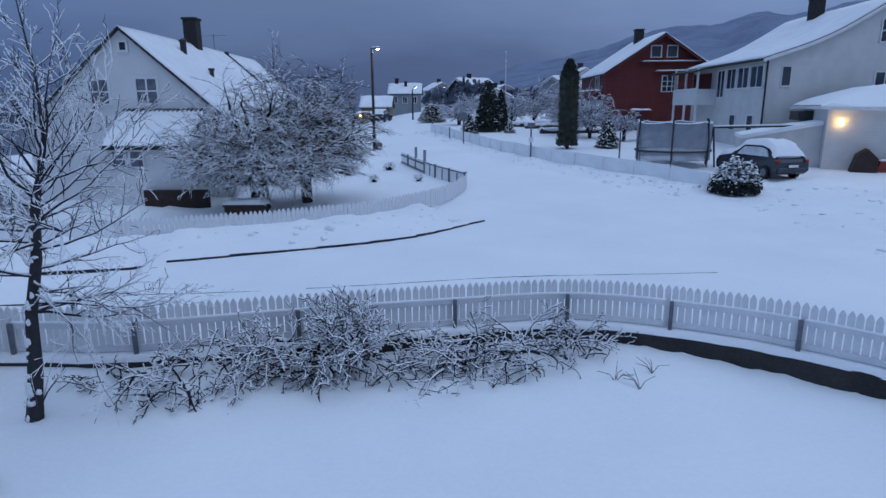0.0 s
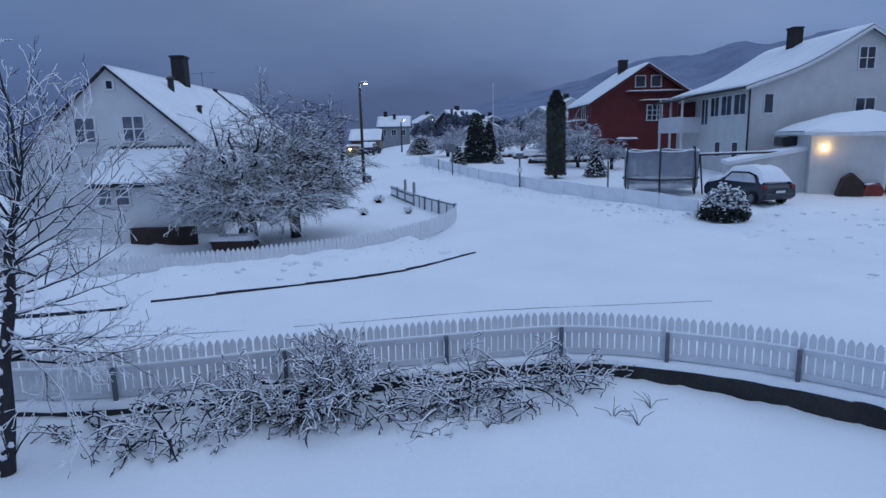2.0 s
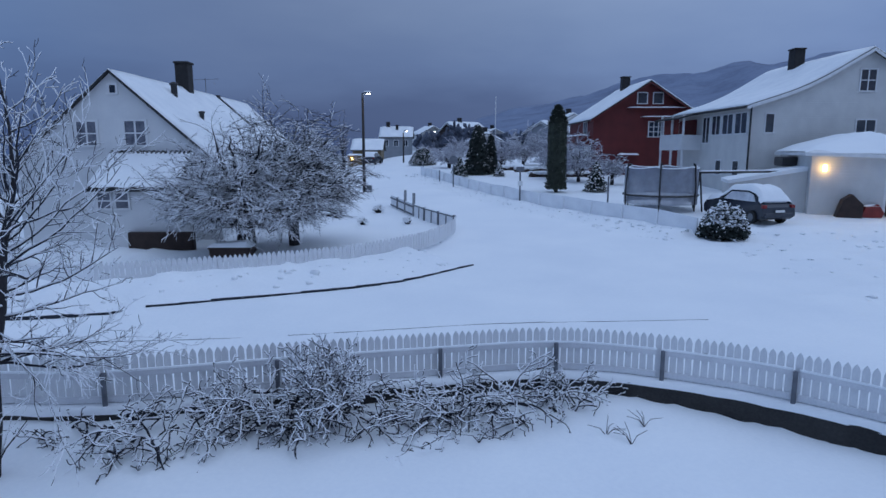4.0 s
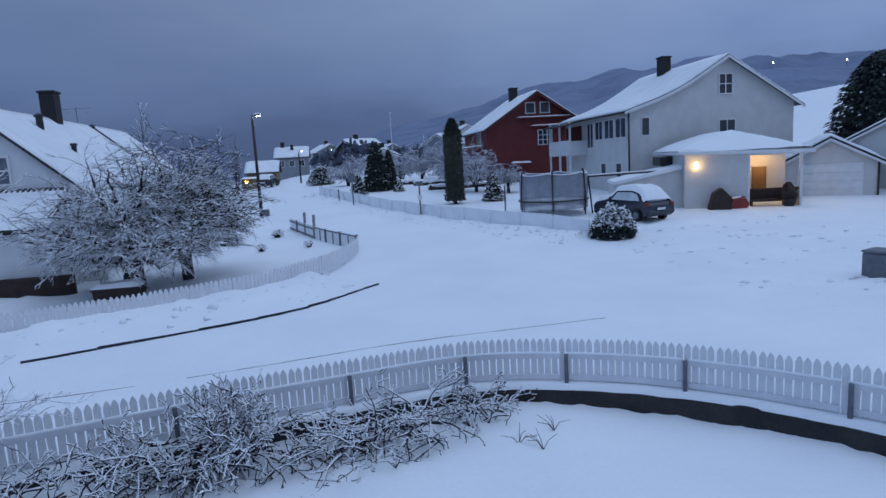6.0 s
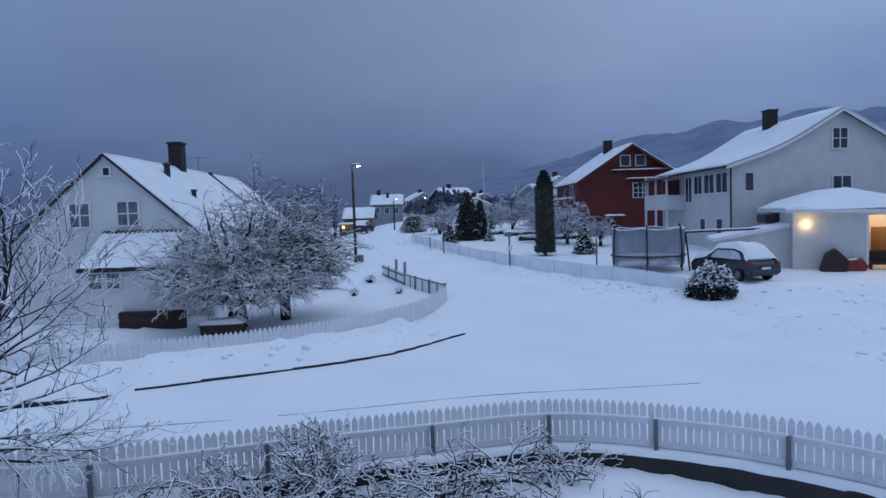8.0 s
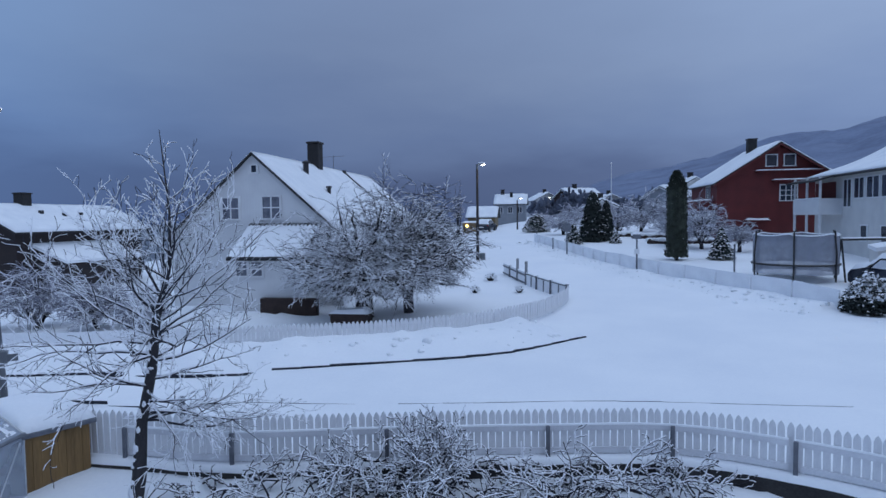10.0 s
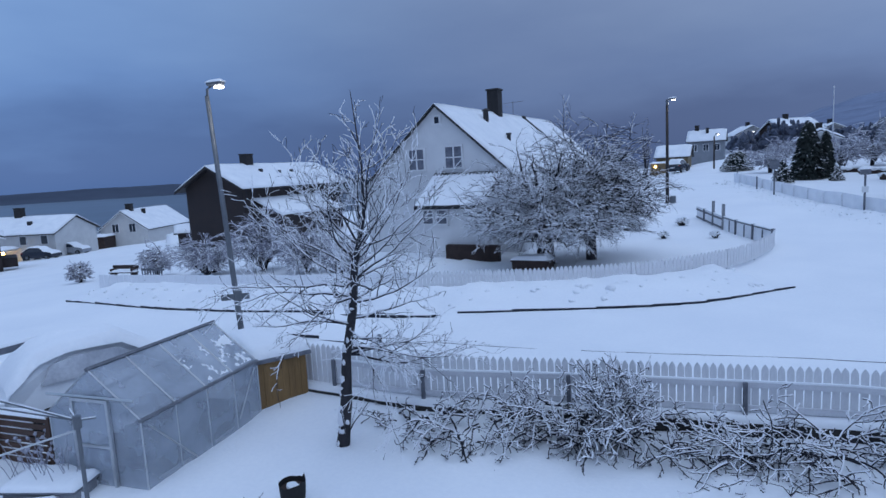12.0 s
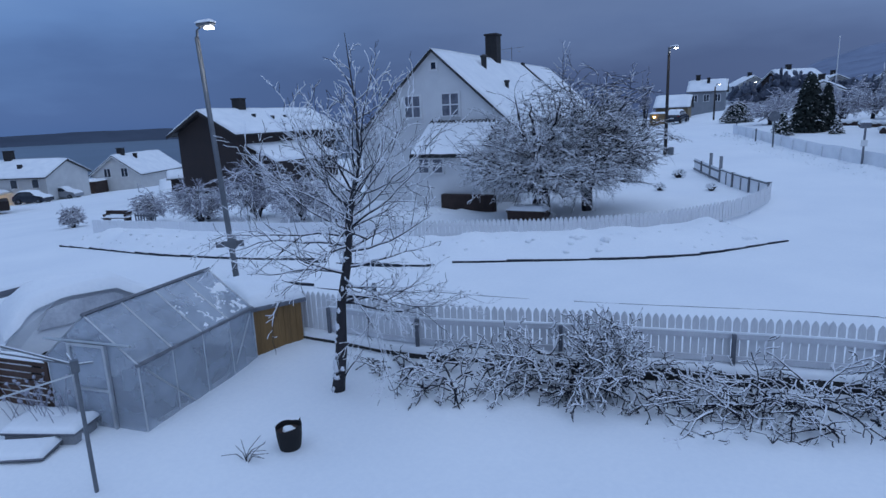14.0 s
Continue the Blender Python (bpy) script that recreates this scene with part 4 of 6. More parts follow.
# big white house across the junction
wx, wy, wz = 21.1, 40.9, 1.0
bw = gable_house("large_white_house", "large white two-storey wooden house with a snowy roof", (wx, wy, wz), 13.3, 12.0, 6.3, 9.75, SIDING, ridge_at=0.565, over=0.55, snow=0.12, front_over=0.5, th=0.05, barge=0.22, bend=0.42)
window(bw, 7.6, 7.75, 1.0, 1.35, 0)
window(bw, 7.75, 4.55, 1.25, 1.2, 0, 1, 0)
window(bw, 1.25, 4.95, 0.55, 1.2, 0, 0, 0, trim=0.05)
chimney(bw, 6.9, 7.2, 8.6, 10.8, 0.8, 0.9)
part("downpipe", Mesh().tube([(-0.08, -0.1, 6.0), (-0.08, -0.1, 0.0)], 0.065, 8), DARK, bw)
part("gutter", Mesh().tube([(-0.62, -0.4, 5.98), (-0.62, 12.3, 5.98)], 0.085, 8), DARK, bw)
LEFTWALL = pose(0, 0, 0, 0, 0, -90)
for k, (yy, w_) in enumerate(((1.25, 1.6), (3.15, 1.5), (4.95, 1.3), (6.6, 1.1))):
    window(bw, -yy, 5.0 if k < 3 else 4.7, w_, 1.35 if k < 3 else 1.9, 0, 1, 0, m=LEFTWALL)
for yy in (1.6, 4.2):
    window(bw, -yy, 1.9, 0.8, 1.0, 0, 0, 0, m=LEFTWALL)
balcony = part("balcony", Mesh().box(-1.5, 0.1, 7.4, 12.2, 2.75, 2.95, bevel=0.03), WHITE_PAINT, bw, "white boarded balcony on posts", m=pose(0, 0, 0.42))
part("balcony_front", Mesh().box(-1.55, -1.45, 7.4, 12.2, 2.75, 3.95, bevel=0.02), SIDING_V, balcony)
part("balcony_side", Mesh().box(-1.45, 0.0, 7.38, 7.48, 2.75, 3.95, bevel=0.02), SIDING_V, balcony)
for yy in (7.5, 9.8, 12.1):
    part("balcony_post", Mesh().box(-1.52, -1.38, yy - 0.07, yy + 0.07, 3.95, 5.6), WHITE_PAINT, balcony)
    part("balcony_leg", Mesh().box(-1.52, -1.38, yy - 0.08, yy + 0.08, -0.6, 2.75), WHITE_PAINT, balcony)
part("balcony_roof", Mesh().prism([(-2.0, 5.15), (0.0, 5.7), (0.0, 5.82), (-2.0, 5.27)], 7.0, 12.5), DARK, balcony)
part("recess", Mesh().box(-0.06, -0.01, 8.4, 11.8, 3.0, 5.2), RED, balcony, "red-stained recess behind the balcony")
part("balcony_snow", Mesh().pad(-1.6, -1.4, 7.4, 12.2, 3.95, 0.08, 2, 14), SNOW, balcony)

# porch and garage wing in front of the big white house
px, py, pz = 20.2, 32.5, 0.62
WING = pose(px, py, pz, 0, 0, -20) @ Matrix.Diagonal((0.86, 1, 1.1, 1))
wing = thing("garage_wing", "white garage wing with an open porch and a snowy hipped roof", "garage", WING)
part("wall", Mesh().box(0, 4.0, 0.0, 8.3, -0.6, 3.0).box(-0.001, 0.0, 0, 8, -0.6, 0), SIDING, wing)
part("back_wall", Mesh().box(4.0, 7.4, 2.6, 8.3, -0.6, 3.0), SIDING, wing, "white wall inside the porch, lit warm")
for x_, y_ in ((7.3, 0.08), (4.08, 0.08)):
    part("porch_post", Mesh().box(x_ - 0.08, x_ + 0.08, y_ - 0.08, y_ + 0.08, -0.6, 2.9, bevel=0.015), WHITE_PAINT, wing)
part("porch_beam", Mesh().box(3.98, 7.42, 0.0, 0.16, 2.72, 3.0, bevel=0.02), WHITE_PAINT, wing)
part("porch_ceiling", Mesh().box(4.0, 7.4, 0.05, 2.6, 2.98, 3.05), WHITE_PAINT, wing)
part("door", Mesh().box(5.2, 6.15, 2.53, 2.62, -0.1, 2.05, bevel=0.02), TIMBER, wing, "panelled wooden front door")
part("porch_wall", Mesh().box(7.3, 7.42, 0.16, 2.6, -0.6, 1.0), SIDING, wing)
roof = Mesh()
roof.add([(-0.5, -0.5, 2.95), (7.9, -0.5, 2.75), (7.9, 8.4, 2.75), (-0.5, 8.4, 2.95), (3.6, 2.2, 4.0), (3.6, 8.4, 4.0), (-0.5, -0.5, 3.1), (7.9, -0.5, 2.9), (7.9, 8.4, 2.9), (-0.5, 8.4, 3.1)], [(6, 7, 4), (7, 8, 5, 4), (9, 6, 4, 5), (0, 1, 7, 6), (1, 2, 8, 7), (3, 0, 6, 9), (2, 3, 9, 5, 8), (3, 2, 1, 0)])
wr = part("roof", roof, WHITE_PAINT, wing)
sn = Mesh()
top = lambda x, y: min(3.1 + (x + 0.5) * 0.220, 2.9 + (7.9 - x) * 0.256, 3.0 + (y + 0.5) * 0.36)
n = 22
for j in range(n + 1):
    for i in range(n + 1):
        x, y = -0.46 + 8.32 * i / n, -0.46 + 8.8 * j / n
        e = min(i, n - i, j) / n
        sn.v.append((x, y, top(x, y) + 0.05 + 0.13 * min(1, e * 8) + 0.02 * noise.noise((x, y, 4))))
sn.f = [(j * (n + 1) + i, j * (n + 1) + i + 1, (j + 1) * (n + 1) + i + 1, (j + 1) * (n + 1) + i) for j in range(n) for i in range(n)]
part("roof_snow", sn, SNOW, wr, "smooth deep snow", True)
part("side_shed", Mesh().prism([(-0.01, -0.6), (-4.5, -0.6), (-4.5, 1.5), (-0.01, 2.2)], 0.6, 4.4), SIDING, wing, "low white lean-to wall")
part("side_shed_snow", Mesh().prism([(-0.02, 2.2), (-4.6, 1.5), (-4.6, 1.68), (-0.02, 2.4)], 0.5, 4.5), SNOW, wing)
part("dark_canopy", Mesh().box(-0.9, 0.6, 3.4, 6.2, 2.35, 2.85, bevel=0.04), DARK, wing)
lampx = Mesh().box(0.62, 0.84, -0.16, -0.02, 2.2, 2.5, bevel=0.03)
part("wall_lamp", lampx, LAMP_WARM, wing, "lit warm porch lamp")
point_lamp("porch_light", WING @ Vector((0.73, -0.35, 2.3)), 9, (1.0, 0.62, 0.22), 0.12)
point_lamp("porch_ceiling_light", WING @ Vector((5.6, 1.5, 2.6)), 60, (1.0, 0.58, 0.18), 0.1)

# things in the porch
ob = thing("sledge", "red plastic sledge leaning beside a garage wall", "sledge", pose(22.75, 31.2, 0.6, 0, 0, -10))
part("hull", Mesh().prism([(-0.5, 0.0), (0.45, 0.0), (0.62, 0.3), (0.3, 0.75), (-0.3, 0.62)], -0.12, 0.18), REDPLASTIC, ob)
part("snow", Mesh().pad(-0.35, 0.35, -0.12, 0.18, 0.66, 0.08, 4, 3), SNOW, ob)
ob = thing("firewood_rack", "dark stack of firewood under a tarpaulin by a garage wall", "firewood", pose(21.75, 31.5, 0.55, 0, 0, -20) @ Matrix.Scale(1.15, 4))
part("tarpaulin", Mesh().prism([(-0.55, 0), (0.5, 0), (0.5, 0.7), (0.05, 1.15), (-0.3, 0.9)], -0.35, 0.2), SOIL, ob)
ob = thing("garden_bench", "dark garden bench with cushions in an open porch", "bench", pose(24.75, 31.3, 0.58, 0, 0, -20))
part("seat", Mesh().box(-1.0, 1.0, -0.2, 0.25, 0.35, 0.5, bevel=0.03), SOIL, ob)
part("backrest", Mesh().box(-1.0, 1.0, 0.2, 0.28, 0.5, 1.1, bevel=0.03), SOIL, ob)
for x_ in (-0.9, 0.9):
    part("leg", Mesh().box(x_ - 0.05, x_ + 0.05, -0.15, 0.2, 0.0, 0.35), SOIL, ob)
ob = thing("planter", "dark planter with a leafless clipped shrub", "planter", pose(25.6, 30.6, 0.55, 0, 0, -20))
part("pot", Mesh().tube([(0, 0, 0), (0, 0, 0.45), (0, 0, 0.5)], [0.25, 0.36, 0.38], 12), DARK, ob)
part("shrub", Mesh().blob((0, 0, 0.85), (0.45, 0.45, 0.5), 12, 9, 0.9, 3), SOIL, ob)

# garage farther right
gh_ = gable_house("garage", "small white garage with a snowy gable roof", (28.3, 34.6, 0.70), 5.2, 6.0, 2.2, 3.65, SIDING, over=0.3, snow=0.2, front_over=0.35, turn=-36)
part("garage_door", Mesh().box(0.9, 4.4, -0.05, 0.0, -0.1, 2.1, bevel=0.01), WHITE_PAINT, gh_, "white up-and-over door")
for k in range(4):
    part("door_panel", Mesh().box(1.0, 4.3, -0.075, -0.05, 0.05 + 0.5 * k, 0.48 + 0.5 * k, bevel=0.01), WHITE_PAINT, gh_)
part("downpipe", Mesh().tube([(0.05, -0.1, 2.1), (0.05, -0.1, 0)], 0.06, 7), DARK, gh_)
part("downpipe", Mesh().tube([(5.15, -0.1, 2.1), (5.15, -0.1, 0)], 0.06, 7), DARK, gh_)
gh2 = gable_house("outbuilding", "low white outbuilding with a broad snowy roof", (34.5, 36.0, 1.0), 9.0, 7.0, 3.0, 5.0, SIDING, over=0.4, snow=0.2, turn=-80)

# red house
rx_, ry_, rz_ = 15.1, 58.4, 2.0
rh = gable_house("red_house", "dark red wooden house with a snowy roof", (rx_, ry_, rz_), 10.2, 10.0, 5.2, 8.5, RED, over=0.45, snow=0.16, front_over=0.7, trim=RED)
for dx in (-0.75, 0.75):
    window(rh, 5.3 + dx, 7.05, 0.85, 0.95, 0, 0, 0)
window(rh, 6.0, 4.15, 1.35, 1.35, 0, 2, 2)
part("ledge", Mesh().box(3.2, 9.4, -0.5, 0.0, 6.05, 6.15, bevel=0.02), RED, rh)
part("ledge_snow", Mesh().pad(3.1, 9.4, -0.55, 0.0, 6.15, 0.1, 20, 3), SNOW, rh)
part("lower_ledge", Mesh().box(4.6, 10.2, -0.5, 0.0, 5.2, 5.3, bevel=0.02), RED, rh)
part("lower_ledge_snow", Mesh().pad(4.5, 10.2, -0.55, 0.0, 5.3, 0.1, 20, 3), SNOW, rh)
part("porch_hood", Mesh().box(2.4, 4.2, -0.9, 0.0, 1.6, 1.75, bevel=0.02), RED, rh)
part("porch_hood_snow", Mesh().pad(2.3, 4.3, -0.95, 0.0, 1.75, 0.15, 8, 4), SNOW, rh)
part("lattice", Mesh().box(-1.8, 0.1, 0.3, 0.4, 0.5, 2.6), WHITE_PAINT, rh, "white lattice screen")
part("side_balcony", Mesh().box(-1.2, 0.0, 1.0, 9.0, 2.5, 3.6, bevel=0.03), RED, rh)
part("side_balcony_snow", Mesh().pad(-1.25, 0.0, 1.0, 9.0, 3.6, 0.12, 4, 14), SNOW, rh)
window(rh, -3.0, 4.3, 1.4, 1.2, 0, 1, 0, m=LEFTWALL)
chimney(rh, 4.7, 6.0, 7.6, 9.6, 0.8, 0.8)

# dark brown house towards the fjord
bx, by, bz = -46.2, 38.6, -1.5
br = gable_house("brown_house", "large dark brown timber house with a snow-covered roof", (bx, by, bz), 7.0, 14.0, 5.25, 7.0, BROWN, over=0.7, snow=0.2, front_over=0.7, trim=BROWN)
chimney(br, 3.5, 4.3, 6.6, 8.1, 0.9, 0.9)
part("snow_guard", Mesh().box(5.0, 5.3, 4.2, 4.5, 6.3, 6.75, bevel=0.02), DARK, br)
part("roof_vent", Mesh().box(5.4, 5.7, 6.2, 6.5, 6.1, 6.55, bevel=0.02), DARK, br)
part("roof_vent", Mesh().box(5.2, 5.5, 8.2, 8.5, 6.2, 6.6, bevel=0.02), DARK, br)
part("lean_to", Mesh().prism([(7.02, -1), (9.8, -1), (9.8, 2.7), (7.02, 3.9)], 1.5, 9.5), BROWN, br)
part("lean_to_snow", Mesh().prism([(7.02, 3.92), (10.2, 2.6), (10.2, 2.82), (7.02, 4.15)], 1.2, 9.8), SNOW, br, "snowy lean-to roof")

# houses lower down towards the fjord
G = "houses down the slope"
h1 = gable_house("white_house", "long white two-storey house with a snowy roof, downhill", (-99.2, 50.8, -5.7), 9.0, 13.0, 4.3, 6.2, SIDING, over=0.5, snow=0.2, turn=-66, edge=DARK)
tagged(h1, group=G)
RW = lambda w: pose(w, 0, 0, 0, 0, 90)
for yy in (1.5, 4.0, 8.5, 11.5):
    window(h1, yy, 3.4, 0.9, 1.1, 0, 0, 0, m=RW(9.0))
for yy in (8.6, 10.2, 11.7):
    window(h1, yy, 0.9, 1.1, 1.6, 0, 0, 0, m=RW(9.0))
for xx in (2.2, 6.4):
    window(h1, xx, 3.2, 1.1, 1.2, 0, 1, 0)
chimney(h1, 4.5, 5.0, 5.7, 7.6, 1.0, 1.0)
part("roof_vent", Mesh().box(6.8, 7.3, 8.0, 8.5, 5.0, 5.9, bevel=0.03), DARK, h1)
part("carport_roof", Mesh().box(9.0, 13.0, -3.0, 8.0, 2.3, 2.55, bevel=0.05), WHITE_PAINT, h1)
part("carport_snow", Mesh().pad(9.0, 13.2, -3.2, 8.2, 2.55, 0.3, 8, 16), SNOW, h1)
for yy in (-2.6, 0.8, 4.2, 7.6):
    part("carport_post", Mesh().box(12.6, 12.8, yy - 0.1, yy + 0.1, -0.5, 2.3), WHITE_PAINT, h1)
for k, yy in enumerate((-1.0, 1.8, 4.4, 6.8)):
    part("carport_lamp", Mesh().box(10.6, 10.85, yy - 0.15, yy + 0.15, 1.8, 2.15, bevel=0.03), LAMP_WARM, h1, "lit lamp under a carport")
h2 = gable_house("white_house", "white gabled house with a snowy roof, downhill", (-94.0, 61.0, -5.6), 7.8, 14.5, 3.0, 5.8, SIDING, over=0.45, snow=0.2, turn=25)
tagged(h2, group=G)
for xx in (2.6, 5.4):
    window(h2, xx, 3.2, 1.0, 1.3, 0, 1, 0)
chimney(h2, 3.9, 2.4, 5.3, 6.9, 0.9, 0.9)
chimney(h2, 5.0, 4.6, 4.8, 5.9, 0.5, 0.5)
part("garage", Mesh().box(-2.0, 2.4, -3.2, -0.02, -1.0, 2.2), SOIL, h2, "brown garage with a lit front")
part("garage_snow", Mesh().pad(-2.2, 2.6, -3.4, 0.0, 2.2, 0.3, 10, 8), SNOW, h2)
part("garage_lamp", Mesh().box(-1.2, -0.9, -3.35, -3.2, 0.6, 1.9, bevel=0.03), LAMP_WARM, h2, "lit wall lamp")
h0 = gable_house("dark_house", "dark timber house with a snow-covered roof, downhill", (-66.8, 22.8, -3.8), 9.0, 9.0, 4.1, 6.2, BROWN, over=0.5, snow=0.22, turn=64)
tagged(h0, group=G)
window(h0, 7.6, 2.9, 1.6, 1.3, 0, 1, 0)
part("balcony", Mesh().box(9.0, 10.2, 0.5, 4.0, 1.0, 1.9, bevel=0.03), BROWN, h0)
h3 = gable_house("shed", "low snow-roofed shed beside a road downhill", (-66.0, 52.0, -4.6), 5.0, 9.0, 1.6, 2.4, BROWN, over=0.4, snow=0.3, turn=-40)
h4 = gable_house("shed", "small dark shed with a thick cap of snow", (-57.0, 46.0, -3.4), 3.6, 4.0, 2.4, 2.9, BROWN, over=0.3, snow=0.3, turn=-40)

# houses at the top of the street
h5 = gable_house("ochre_house", "ochre house with snowy roofs at the top of the street", (-13.4, 106.0, 1.9), 6.0, 4.6, 2.4, 3.9, YELLOW, over=0.4, snow=0.22, turn=-90)
part("porch", Mesh().box(6.0, 8.6, -0.5, 3.6, -1.0, 1.5), YELLOW, h5)
part("porch_snow", Mesh().pad(5.9, 8.9, -0.7, 3.8, 1.5, 0.25, 8, 10), SNOW, h5)
for yy in (0.2, 3.3):
    part("porch_lamp", Mesh().box(8.6, 8.75, yy - 0.15, yy + 0.15, 0.8, 1.15, bevel=0.03), LAMP_WARM, h5, "lit warm lamp")
h6 = gable_house("grey_house", "grey-blue house with a snowy roof up the street", (-10.3, 124.0, 3.6), 6.5, 5.8, 3.2, 4.9, GREYBLUE, over=0.4, snow=0.22, turn=-90)
for yy in (1.0, 2.9, 4.7):
    window(h6, yy, 2.0, 0.8, 1.1, 0, 1, 0, m=pose(6.5, 0, 0, 0, 0, 90))
chimney(h6, 3.2, 1.2, 4.4, 6.0, 0.7, 0.7)
chimney(h6, 4.4, 3.0, 4.0, 5.4, 0.5, 0.5)
for k, (x, y, w_, e_, r_, tn, mt) in enumerate(((-4.0, 165, 8, 3.6, 5.6, 20, SIDING), (1.0, 140, 8, 3.5, 5.5, -60, SOIL), (11.5, 150, 7, 2.6, 4.2, 10, SIDING), (16.5, 112, 8, 3.2, 5.0, -50, GREYBLUE), (20.5, 110, 9, 4.0, 6.5, 5, SIDING), (6.0, 98, 4.5, 2.0, 3.0, 0, SIDING))):
    hh = gable_house("far_house", "distant house under a snowy roof up the valley", (x, y, ground_z(x, y) + 0.5), w_, 8.0, e_, r_, mt, over=0.5, snow=0.3, turn=tn)
    tagged(hh, group="distant houses up the valley")
    window(hh, w_ * 0.35, e_ * 0.7, 1.2, 1.3, 0, 1, 0)
    window(hh, w_ * 0.68, e_ * 0.7, 1.2, 1.3, 0, 1, 0)
    chimney(hh, w_ / 2, 3.0, r_ - 0.5, r_ + 1.1, 0.8, 0.8)


# ---- street furniture ----
def street_lamp(label, place, height, arm_dir, mat, r0, r1, lean=(0, 0)):
    ob = thing("street_lamp", label, "street lamp", Matrix.Translation(place))
    tx, ty = lean
    part("pole", Mesh().tube([(0, 0, -0.2), (tx * 0.5, ty * 0.5, height * 0.5), (tx, ty, height)], [r0, (r0 + r1) / 2, r1], 12), mat, ob, smooth=True)
    ax, ay = arm_dir
    part("arm", Mesh().tube([(tx, ty, height - 0.1), (tx + ax * 0.08, ty + ay * 0.08, height + 0.18), (tx + ax * 0.35, ty + ay * 0.35, height + 0.24)], 0.035, 8), STEEL, ob, smooth=True)
    head = Matrix.Translation((tx + ax * 0.75, ty + ay * 0.75, height + 0.24)) @ Matrix.Rotation(math.atan2(ay, ax), 4, "Z")
    hd = part("lamp_head", Mesh().box(-0.24, 0.26, -0.12, 0.12, 0.0, 0.11, head, bevel=0.04), STEEL, ob)
    part("lens", Mesh().box(0.0, 0.22, -0.09, 0.09, -0.07, -0.002, head, bevel=0.02), LAMP_WHITE, hd, "glowing white lens")
    part("snow", Mesh().pad(-0.24, 0.26, -0.12, 0.12, 0.11, 0.06, 6, 4, m=head), SNOW, hd)
    lx, ly = place[0] + tx + ax * 1.6, place[1] + ty + ay * 1.6
    point_lamp("street_light", (lx, ly, place[2] + height - 0.05), 14, (1.0, 0.95, 0.86), 0.15)
    return ob


lamp = street_lamp("lit street lamp on a grey steel pole with a small sign", (-12.75, 12.05, 0.0), 6.58, (0.42, 0.05), STEEL, 0.085, 0.06, (-0.30, -0.12))
sign = part("sign_plate", Mesh().box(-0.38, 0.38, -0.02, 0.02, 0.0, 0.17, pose(0, -0.11, 0.98, 0, 0, 38), bevel=0.008), STEEL, lamp, "blank grey street sign seen from behind")
part("sign_clamp", Mesh().box(-0.1, 0.1, -0.12, 0.12, 0.0, 0.32, pose(0, 0, 0.92, 0, 0, 38), bevel=0.02), STEEL, lamp)
lamp = street_lamp("lit street lamp on a dark wooden pole", (-5.2, 44.5, ground_z(-5.2, 44.5)), 6.8, (0.45, -0.1), WOODPOLE, 0.12, 0.085)
part("ground_box", Mesh().box(0.15, 0.55, -0.2, 0.2, 0.0, 0.5, bevel=0.03), STEEL, lamp)
part("bracket", Mesh().box(-0.08, 0.08, -0.08, 0.08, 6.7, 7.1, bevel=0.02), STEEL, lamp)
street_lamp("lit street lamp on a dark wooden pole farther up the street", (-4.2, 82.0, ground_z(-4.2, 82.0)), 6.5 - ground_z(-4.2, 82.0), (0.5, -0.4), WOODPOLE, 0.11, 0.08)
street_lamp("lit street lamp on a dark wooden pole far up the street", (-0.4, 125.0, ground_z(-0.4, 125.0)), 7.8 - ground_z(-0.4, 125.0), (0.5, -0.4), WOODPOLE, 0.14, 0.10)
for a, d, z in ((38.6, 1395.0, 156.0), (43.6, 1400.0, 146.0), (41.2, 1330.0, 128.0)):
    ob = thing("hillside_lamp", "tiny lit lamp high on a dark hillside", "street lamp", pose(d * math.sin(radians(a)), d * math.cos(radians(a)), z), "lamps on the hillside")
    part("pole", Mesh().tube([(0, 0, -14), (0, 0, 7.0)], 0.2, 6), WOODPOLE, ob)
    part("lens", Mesh().blob((0, -0.6, 7.2), 1.3, 8, 6, 0.0), LAMP_WHITE, ob, "glowing lens")
ob = thing("flagpole", "tall slim white flagpole", "flagpole", pose(7.9, 80.0, ground_z(7.9, 80.0)))
part("pole", Mesh().tube([(0, 0, 0), (0, 0, 8.2)], [0.07, 0.04], 8), WHITE_PAINT, ob)
part("knob", Mesh().blob((0, 0, 8.25), 0.1, 8, 6, 0), WHITE_PAINT, ob)
for k, (x, y, top) in enumerate(((-15.4, 78.5, 9.6), (-11.8, 79.1, 9.0))):
    ob = thing("poplar", "tall narrow bare tree pale with frost", "tree", pose(x, y, ground_z(x, y)))
    tree_parts(ob, crown_tree(ob, random.Random(140 + k), 1.15, 1.1, top, 1.0, 0.12, 26, 7, 4, 2.5, 1.6), 0.8, 2, 0.9, twig=FROST, seed=k, snow_min=0.014, finest=2)


